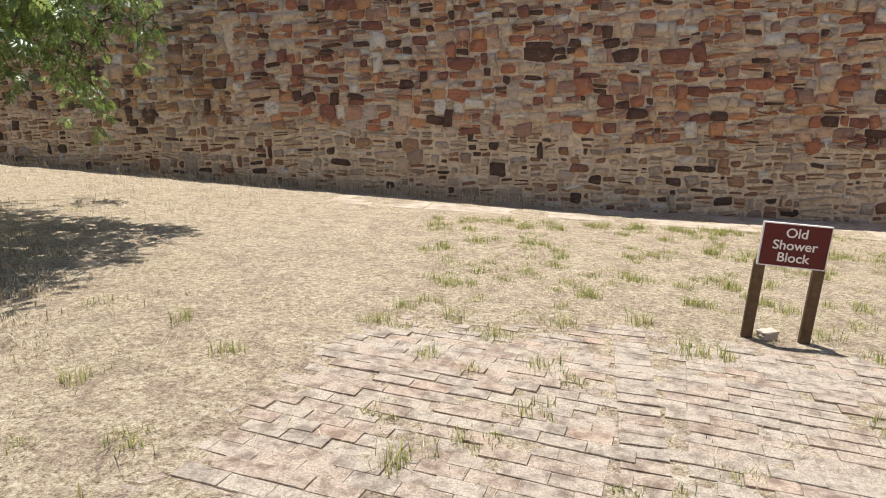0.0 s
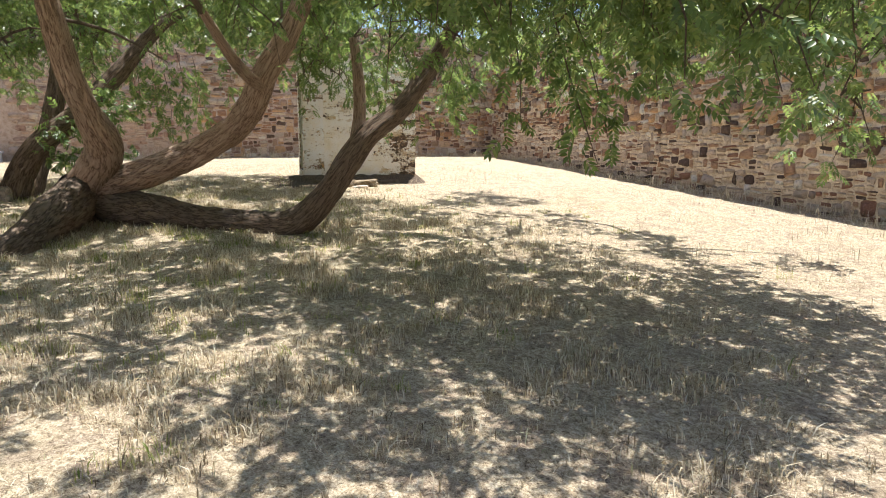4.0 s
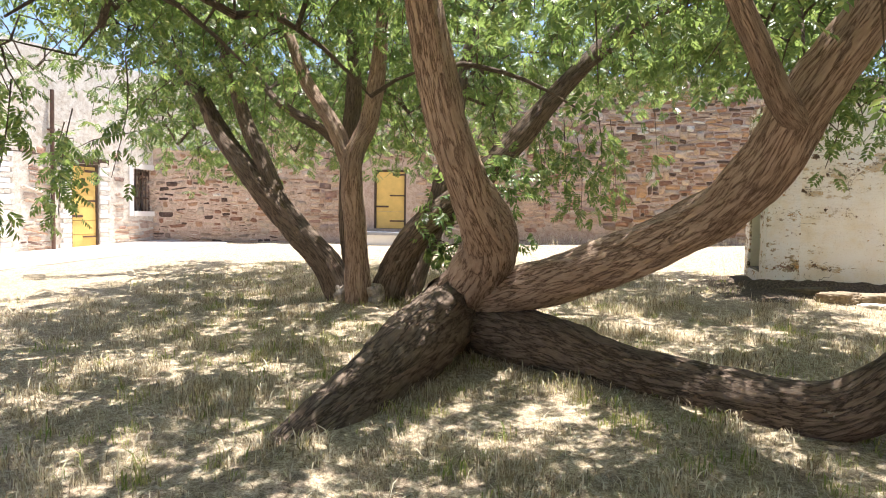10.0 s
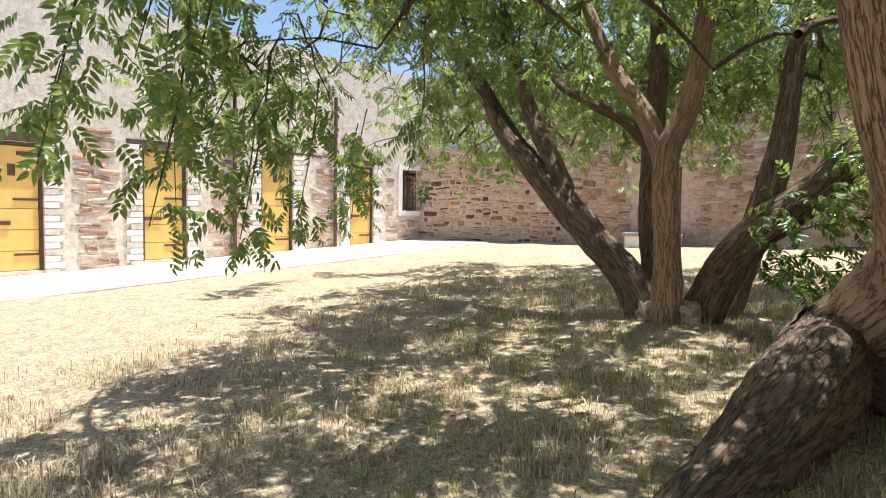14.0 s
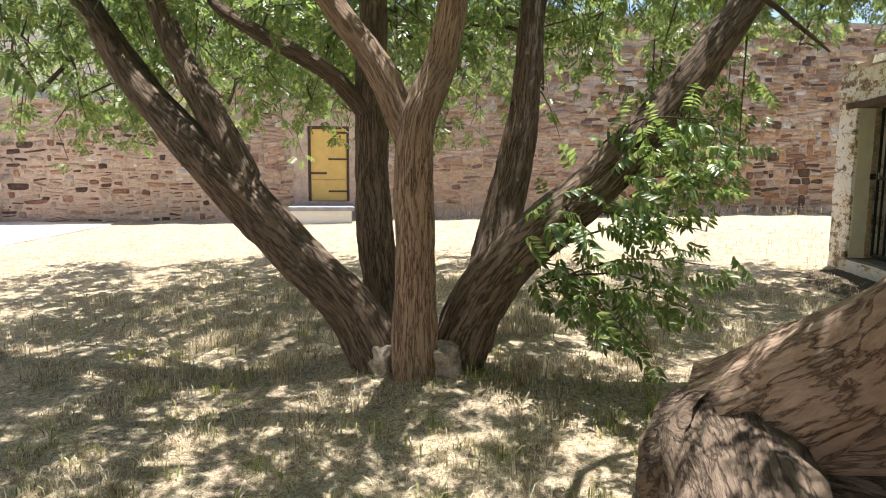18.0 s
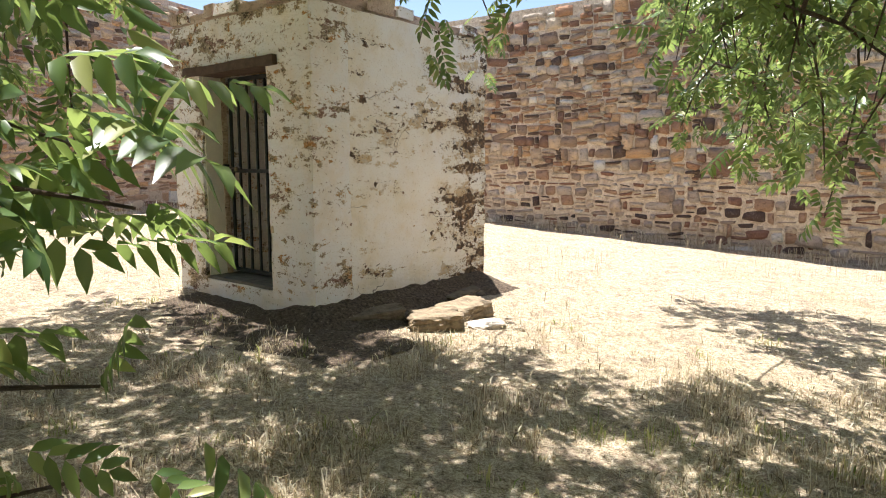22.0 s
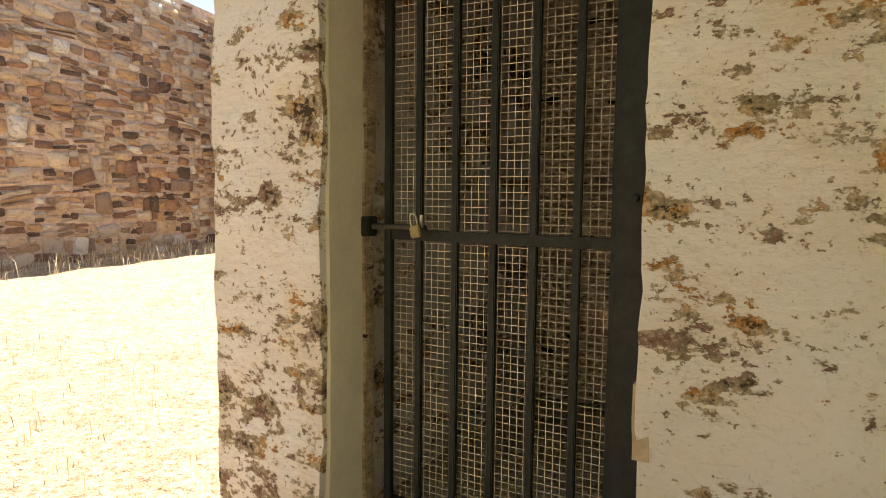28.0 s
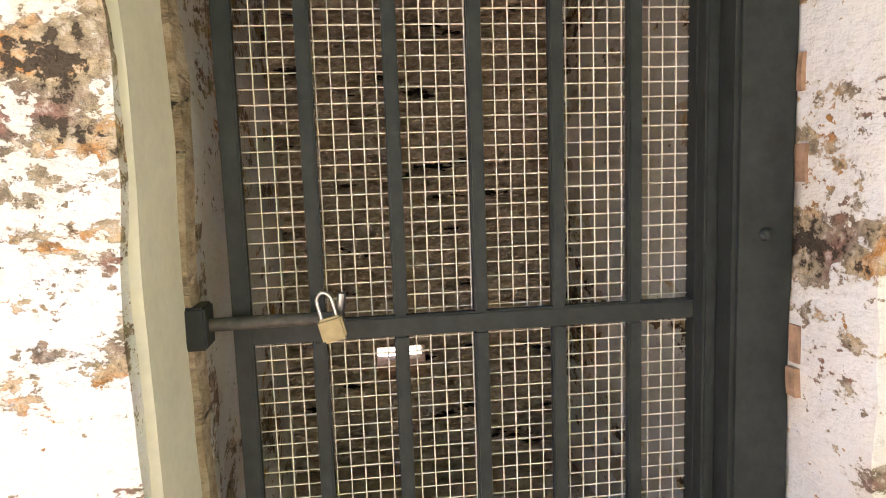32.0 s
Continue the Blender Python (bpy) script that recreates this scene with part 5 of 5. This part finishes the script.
            leaf.matrix_basis = Matrix.Translation(p) @ Matrix((x, y, x.cross(y))).transposed().to_4x4() @ Matrix.Scale(rng.uniform(0.85, 1.3), 4)
    ob = put("twig_work", tube_mesh("twig_work", twigs), M_BARK)
    ob["kind"] = "stuff"
    put("crown", leaf_cloud("crown", spots, rs), M_LEAF, "dense drooping feathery green leaves")
    return root


def crown_at(cx, cy, rx, ry, top, low, gap=None, masses=()):
    """Places for branch ends. gap: a hole (x, y, radius) in the crown. masses: dense extra foliage, much of it added
    out of view to shade the ground (share, x0, x1, y0, y1, low, high).
    """
    def pick(r):
        u = r.random()
        for share, x0, x1, y0, y1, z0, z1 in masses:
            u -= share
            if u < 0:
                x, y = r.uniform(x0, x1), r.uniform(y0, y1)
                return Vector((x, y, gz(x, y) + r.uniform(z0, z1)))
        while True:
            u, v = r.uniform(-1, 1), r.uniform(-1, 1)
            d = math.hypot(u, v)
            x, y = cx + rx * u, cy + ry * v
            edge = 1 + 0.16 * noise.noise(Vector((x * 0.5, y * 0.5, 2.0)))
            if d > edge or (gap and math.hypot(x - gap[0], y - gap[1]) < gap[2]):
                continue
            g = gz(x, y)
            lo = g + low + 0.75 - 1.25 * d ** 3 + 0.4 * noise.noise(Vector((x * 0.8, y * 0.8, 5)))
            if y > 6.0 and x < -12.4:
                lo += min(0.85, (y - 6.0) * 0.6)
            hi = max(lo + 0.25, g + top - (top - low - 0.3) * d ** 2.5)
            z = lo + (hi - lo) * r.random() ** (1.2 if d > 0.7 else 0.75)
            if noise.noise(Vector((x * 0.8, y * 0.8, z * 0.25))) + 0.35 * noise.noise(Vector((x * 2.1, y * 2.1, z * 0.8))) < 0.10:
                continue
            return Vector((x, y, z))
    return pick


J = (-12.2, 3.85, 0.80)


def droop(x, y, z, n=34):
    """A hanging spray that ends at the place given."""
    a = Vector((x, y, z))
    up = a + Vector(((-11.5 - x) * 0.06, (3.5 - y) * 0.06, 1.0))
    return (tuple(up), tuple(a - Vector((0, 0, 0.2))), int(n * 1.5))


SPRAWL = [
    ("trunk_base", [(-12.6, 4.08, 0.50), J, (-11.92, 3.8, 1.0)], [0.36, 0.40, 0.30]),
    ("root", [(-12.1, 3.8, 0.88), (-11.4, 3.48, 0.74), (-10.8, 3.14, 0.54), (-10.2, 2.75, 0.37), (-9.8, 2.5, 0.27)], [0.34, 0.31, 0.25, 0.16, 0.06]),
    ("low_limb", [J, (-11.65, 4.5, 0.72), (-11.05, 5.06, 0.60), (-10.5, 5.62, 0.55), (-10.0, 6.02, 0.60), (-9.72, 6.35, 0.98), (-9.62, 6.62, 1.4), (-9.53, 6.88, 1.75), (-9.4, 7.35, 2.15), (-9.26, 7.75, 2.75), (-9.05, 8.0, 3.35)],
     [0.27, 0.24, 0.215, 0.205, 0.21, 0.18, 0.165, 0.155, 0.135, 0.12, 0.10]),
    ("limb", [(-9.6, 6.7, 1.5), (-9.72, 6.85, 1.95), (-9.8, 6.9, 2.4), (-9.85, 6.85, 3.0)], [0.10, 0.09, 0.085, 0.06]),
    ("limb", [(-12.15, 3.9, 0.95), (-11.86, 4.24, 1.10), (-11.3, 4.85, 1.36), (-10.6, 5.32, 1.70), (-10.0, 5.48, 2.03), (-9.72, 5.58, 2.42), (-9.5, 5.8, 2.88), (-9.35, 6.0, 3.4)], [0.24, 0.21, 0.195, 0.185, 0.175, 0.155, 0.13, 0.11]),
    ("limb", [(-9.75, 5.56, 2.3), (-9.5, 5.3, 2.4), (-9.2, 5.0, 2.6), (-9.02, 4.7, 2.95)], [0.09, 0.075, 0.06, 0.045]),
    ("limb", [(-12.2, 3.9, 1.0), (-11.9, 4.02, 1.25), (-11.53, 4.09, 1.56), (-11.08, 3.87, 1.96), (-10.85, 3.68, 2.4), (-10.74, 3.56, 2.86), (-10.6, 3.45, 3.4)], [0.33, 0.29, 0.235, 0.175, 0.15, 0.142, 0.125]),
]
TIPS_1 = [SPRAWL[2][1][-3:], SPRAWL[3][1][-2:], SPRAWL[4][1][-2:], SPRAWL[5][1][-1:], SPRAWL[6][1][-2:]]
build_tree("old sprawling tree, limbs lying on the ground, wide drooping crown", SPRAWL, TIPS_1, crown_at(-8.6, 5.6, 5.0, 5.6, 5.2, 2.3, None, [(0.06, -13.2, -11.0, 2.4, 5.6, 3.5, 4.4), (0.05, -13.4, -11.0, 5.6, 8.0, 3.4, 4.3), (0.13, -12.3, -7.9, -0.9, 3.0, 3.2, 4.5), (0.22, -6.5, -3.5, 5.5, 9.0, 2.4, 3.7), (0.022, -5.8, -4.1, 2.6, 5.4, 3.3, 4.2), (0.04, -12.7, -11.0, 10.5, 11.6, 2.9, 3.5)]), (78, 2450, (7, 11)), 3,
           shoots=[droop(-10.9, 8.6, 2.1), droop(-10.4, 9.1, 2.0), droop(-12.1, 8.3, 2.5, 26), droop(-11.6, 8.3, 2.0), droop(-11.3, 8.7, 2.6), droop(-12.5, 8.4, 3.0, 24),
                   droop(-5.5, 6.7, 1.7), droop(-6.3, 6.6, 2.0), droop(-5.2, 7.3, 2.1), droop(-6.0, 7.4, 1.9), droop(-4.9, 6.6, 2.2), droop(-4.5, 7.3, 2.2), droop(-10.0, 0.1, 1.9), droop(-10.8, 0.1, 1.8), droop(-9.6, -0.2, 2.2), droop(-10.2, 0.2, 2.6, 46), droop(-10.6, -0.3, 2.6, 46), droop(-9.7, 0.3, 2.7, 46), droop(-11.2, -0.5, 2.6, 46), droop(-10.0, -0.6, 2.5, 46)])
STEMS = [
    ("stem", [(-14.33, 2.7, 0.5), (-14.4, 2.42, 1.1), (-14.6, 1.95, 1.6), (-14.85, 1.48, 2.1), (-15.3, 0.9, 2.74), (-15.76, 0.35, 3.55)], [0.23, 0.19, 0.175, 0.165, 0.135, 0.10]),
    ("stem", [(-14.7, 1.8, 1.75), (-14.92, 1.52, 2.36), (-15.3, 1.15, 3.07), (-15.5, 0.9, 3.8)], [0.14, 0.125, 0.1, 0.08]),
    ("main_stem", [(-14.12, 2.83, 0.5), (-14.05, 2.8, 1.2), (-13.93, 2.78, 1.64), (-13.76, 2.75, 2.36), (-13.82, 2.94, 2.86), (-13.8, 3.05, 3.6)], [0.19, 0.145, 0.137, 0.13, 0.105, 0.09]),
    ("main_stem", [(-13.78, 2.74, 2.25), (-13.89, 2.55, 2.74), (-14.13, 2.18, 3.32), (-14.3, 1.9, 4.0)], [0.10, 0.095, 0.08, 0.06]),
    ("stem", [(-14.6, 2.78, 0.5), (-14.75, 2.67, 1.3), (-14.82, 2.63, 1.83), (-14.91, 2.62, 2.65), (-15.0, 2.66, 3.6)], [0.18, 0.15, 0.145, 0.13, 0.10]),
    ("stem", [(-14.88, 2.62, 2.5), (-14.85, 2.3, 2.85), (-15.1, 1.8, 3.15), (-15.6, 1.4, 3.5)], [0.08, 0.07, 0.06, 0.05]),
    ("stem", [(-14.3, 3.08, 0.5), (-14.2, 3.27, 1.12), (-13.99, 3.55, 1.60), (-13.95, 4.08, 2.06), (-13.96, 4.62, 2.62), (-14.0, 5.2, 3.3)], [0.25, 0.21, 0.19, 0.17, 0.145, 0.12]),
    ("stem", [(-14.5, 3.25, 0.5), (-14.85, 3.55, 1.2), (-15.05, 3.75, 1.7), (-15.12, 3.92, 2.4), (-15.2, 4.02, 3.0), (-15.3, 4.1, 3.7)], [0.22, 0.18, 0.165, 0.15, 0.12, 0.10]),
]
TIPS_2 = [s[1][-2:] for s in STEMS]
# every stem runs on into the crown and thins out there
for (_, line, thick), on in zip(STEMS, [
        ((-16.25, -0.3, 4.3), (-16.6, -0.8, 5.0)), ((-15.75, 0.55, 4.5), (-15.9, 0.3, 5.1)), ((-13.7, 3.1, 4.3), (-13.66, 3.25, 5.1)), ((-14.55, 1.5, 4.7), (-14.7, 1.2, 5.2)),
        ((-15.1, 2.6, 4.4), (-15.15, 2.7, 5.1)), ((-16.0, 1.1, 4.0), (-16.2, 0.8, 4.5)), ((-14.1, 5.85, 4.0), (-14.1, 6.4, 4.7)), ((-15.4, 4.3, 4.4), (-15.5, 4.5, 5.1))]):
    line += on
    thick += [thick[-1] * 0.74, thick[-1] * 0.38]
build_tree("multi-stemmed tree with dark furrowed bark and feathery green leaves", STEMS, TIPS_2, crown_at(-15.2, 3.2, 5.0, 6.7, 5.3, 2.3, (-13.7, 4.8, 1.9), [(0.17, -18.0, -12.6, 7.0, 9.0, 3.3, 4.2), (0.12, -14.6, -11.2, -0.6, 2.8, 3.3, 4.5), (0.16, -20.0, -16.2, -0.8, 5.5, 2.0, 3.5)]), (76, 2150, (7, 11)), 8,
           shoots=[droop(-11.8, -0.7, 1.7), droop(-12.2, -0.3, 1.9), droop(-11.4, -0.9, 2.0), droop(-13.9, -0.6, 1.9, 44), droop(-14.3, -0.9, 1.8), droop(-13.0, 0.4, 2.3, 24), droop(-17.4, 7.0, 2.3), droop(-17.6, 7.8, 2.8, 24), droop(-17.9, 7.1, 2.5), droop(-14.1, 7.9, 3.1, 26), droop(-15.2, 5.6, 2.1, 44), droop(-15.0, 6.0, 2.3, 44), droop(-15.6, 5.9, 1.9, 44), droop(-14.9, 5.2, 2.5, 36), droop(-15.4, 5.3, 2.3, 40), droop(-13.6, 8.0, 3.2, 26),
                   ((-14.05, 3.6, 1.75), (-13.45, 4.05, 1.9), 42), ((-13.95, 3.6, 1.8), (-13.35, 4.3, 1.75), 44), ((-14.0, 3.6, 1.5), (-13.4, 3.9, 1.25), 38), ((-13.9, 3.7, 1.4), (-13.4, 4.45, 1.3), 44), ((-14.0, 3.7, 1.3), (-13.4, 4.2, 1.0), 36), ((-14.0, 3.9, 1.9), (-13.5, 4.4, 2.3), 38), ((-14.0, 4.1, 2.2), (-13.6, 4.75, 2.15), 36), ((-13.95, 3.7, 1.35), (-13.6, 4.75, 1.5), 32), ((-14.0, 4.1, 2.3), (-13.4, 4.6, 2.45), 46), ((-14.0, 4.0, 1.95), (-13.4, 4.65, 2.05), 46), ((-14.0, 3.9, 1.65), (-13.45, 4.6, 1.75), 46), ((-13.9, 4.0, 1.25), (-13.5, 4.6, 1.2), 25)])


# ---- dry grass ----
def grass(name, n, pick, height, blades, material, label, seed, lean=0.35, width=0.004, heads=0.0, spread=0.03):
    """Tufts of bent blades; heads: share of them that are thin stalks with a seed head."""
    rs = np.random.RandomState(seed)
    P = pick(rs, n)
    P = np.repeat(P, blades, 0)
    m = len(P)
    P[:, :2] += rs.normal(0, spread, (m, 2))
    g = gzn(P[:, 0], P[:, 1]) - 0.02 + 0.14 * np.exp(-((P[:, 0] + 14.3) ** 2 + (P[:, 1] - 2.9) ** 2) / 0.7)
    h = P[:, 2] * rs.uniform(0.5, 1.2, m) * height
    an = rs.uniform(0, 2 * math.pi, m)
    ln = np.abs(rs.normal(0, lean, m)) * h
    dx, dy = np.cos(an), np.sin(an)
    w = width * rs.uniform(0.6, 1.4, m)
    headed = rs.uniform(0, 1, m) < heads
    low, high, knee = np.where(headed, 0.35, 1.0), np.where(headed, 1.5, 0.7), np.where(headed, 0.78, 0.6)
    h = np.where(headed, h * 1.3, h)
    base = np.stack([P[:, 0], P[:, 1], g], -1)
    sx = np.stack([-dy * w, dx * w, 0 * w], -1)
    mid = base + np.stack([dx * ln * 0.35, dy * ln * 0.35, h * knee], -1)
    tip = base + np.stack([dx * ln, dy * ln, h], -1)
    V = np.stack([base - sx * low[:, None], base + sx * low[:, None], mid - sx * high[:, None], mid + sx * high[:, None], tip], 1).reshape(-1, 3)
    F = (np.array([(0, 1, 3), (0, 3, 2), (2, 3, 4)])[None] + 5 * np.arange(m)[:, None, None]).reshape(-1, 3)
    ob = part(name, mesh_np(name, V, F), material)
    return tagged(ob, label, "grass", kind="stuff")


def clear(x, y):
    """Where no grass can stand: off the paths, out of the hut and its bank."""
    ok = (y + 3.8) + 0.41 * (x + 25.2) > 3.1
    ok &= ~((x > -1.1) & (y > 10.2 - 0.13 * x))
    lx = (x + 15.778) * HX.x + (y - 8.692) * HX.y
    ly = (x + 15.778) * HY.x + (y - 8.692) * HY.y
    return ok & ~((lx > -1.6) & (lx < 0.95) & (ly > -0.08) & (ly < 2.7))


def clumps(x, y, scale, seed):
    return np.array([noise.noise(Vector((a * scale, b * scale, seed))) for a, b in zip(x, y)])


def under_trees(rs, n):
    """Dense dry tufts in the shade of the two crowns."""
    k = int(n * 2.6)
    x, y = rs.uniform(-19.5, -2.2, k), rs.uniform(-2.5, 9.5, k)
    d = ((x + 10.8) / 7.6) ** 2 + ((y - 3.4) / 5.2) ** 2
    c = clumps(x, y, 1.6, 1.0) + 0.6 * clumps(x, y, 5.0, 3.0)
    keep = (rs.uniform(0, 1, k) < np.clip(1.5 - d, 0, 1) * np.clip(0.38 + 1.5 * c, 0.05, 1)) & clear(x, y)
    return np.stack([x, y, np.clip(0.65 + 0.6 * c, 0.35, 1.2)], -1)[keep][:n]


grass("dry_grass", 44000, under_trees, 0.085, 6, M_STRAW, "thin dry straw-coloured grass with seed heads under the trees", 21, 1.0, 0.0024, 0.3)


def open_yard(rs, n):
    """Short trodden stubble all over the open yard."""
    k = n * 2
    x, y = rs.uniform(-21, 6.5, k), rs.uniform(-4.5, 14.0, k)
    c = clumps(x, y, 1.1, 7.0)
    near = np.exp(-((y - 4.5) / 5.5) ** 2)
    keep = (rs.uniform(0, 1, k) < np.clip(0.2 + 0.7 * near + 0.7 * c, 0.05, 1)) & clear(x, y)
    keep &= ~((x > -1.2 + (y - 2.9) * 0.22) & (y < 5.3) & (rs.uniform(0, 1, k) < 0.93))
    return np.stack([x, y, np.clip(0.8 + 0.6 * c, 0.4, 1.4)], -1)[keep][:n]


grass("short_stubble", 46000, open_yard, 0.045, 3, M_STRAW, "short bleached stubble and straw on the open ground", 24, 1.5, 0.0026, 0.0, 0.05)


def litter(rs, n):
    x, y = rs.uniform(-20, 6, n), rs.uniform(-2, 9, n)
    keep = clear(x, y)
    return np.stack([x, y, rs.uniform(0.6, 1.6, n)], -1)[keep]


grass("straw_litter", 36000, litter, 0.022, 2, M_STRAW, "loose bleached straw lying on the ground", 34, 3.2, 0.0024, 0.0, 0.06)


def green_tufts(rs, n):
    k = n // 9
    a = np.stack([rs.uniform(-0.3, 6.5, k), 10.1 - 4.9 * rs.uniform(0, 1, k) ** 1.5], -1)
    few = k // 9
    a[:few] = np.stack([rs.uniform(-2.2, 4.0, few), rs.uniform(2.6, 5.6, few)], -1)
    big = rs.uniform(0.35, 1.15, k) ** 1.3
    c = np.repeat(a, 9, 0) + rs.normal(0, 0.055, (k * 9, 2))
    return np.stack([c[:, 0], c[:, 1], np.repeat(big, 9)], -1)


grass("green_weeds", 3300, green_tufts, 0.09, 9, M_WEED, "scattered tufts of yellow-green weeds", 22, 0.8, 0.003)


def wall_foot(rs, n):
    P = []
    for (x0, y0), (x1, y1), share in ((NORTH[0], NORTH[1], 0.2), (NORTH[1], NORTH[2], 0.5), (NORTH[2], NORTH[3], 0.3)):
        k = int(n * share)
        t = rs.uniform(0, 1, k)
        P.append(np.stack([x0 + (x1 - x0) * t - 0.1 * rs.uniform(0.3, 3, k), y0 + (y1 - y0) * t - 0.12 * rs.uniform(0.5, 4, k), np.full(k, 1.0)], -1))
    k = n // 2
    t = rs.uniform(0.35, 1, k)
    P.append(np.stack([WEST[0][0] + (WEST[1][0] - WEST[0][0]) * t + 0.15 * rs.uniform(0.3, 5, k), WEST[0][1] + (WEST[1][1] - WEST[0][1]) * t, np.full(k, 1.2)], -1))
    return np.concatenate(P)


grass("wall_weeds", 750, wall_foot, 0.17, 7, M_STRAW, "dry weeds along the foot of the walls", 23, 0.8, 0.003, 0.4, 0.07)


def stalk_spots(rs, n):
    x, y = rs.uniform(-20, -3, n), rs.uniform(7.0, 14.0, n)
    keep = np.array([noise.noise(Vector((a * 0.6, b * 0.6, 9.0))) > -0.1 for a, b in zip(x, y)])
    lx = (x + 15.778) * HX.x + (y - 8.692) * HX.y
    ly = (x + 15.778) * HY.x + (y - 8.692) * HY.y
    keep &= ~((lx > -1.7) & (lx < 1.3) & (ly > -0.3) & (ly < 2.8))
    return np.stack([x[keep], y[keep], rs.uniform(0.4, 1.2, keep.sum())], -1)


grass("dry_stalks", 2800, stalk_spots, 0.12, 3, M_STRAW, "thin upright dry grass stalks on the open ground", 29, 0.6, 0.0017, 0.6, 0.07)


def shade_tufts(rs, n):
    """Greener tufts in the shade of the trees."""
    k = n // 6
    a = np.stack([rs.normal(-11.5, 3.2, k), rs.normal(3.6, 2.4, k)], -1)
    c = np.repeat(a, 6, 0) + rs.normal(0, 0.06, (k * 6, 2))
    c = c[c[:, 1] > -3.0]
    return np.stack([c[:, 0], c[:, 1], rs.uniform(0.4, 1.0, len(c))], -1)


grass("shade_grass", 3000, shade_tufts, 0.10, 7, M_WEED, "low green and straw-coloured tufts under the trees", 27, 0.7, 0.0028, 0.2)
build_paving()
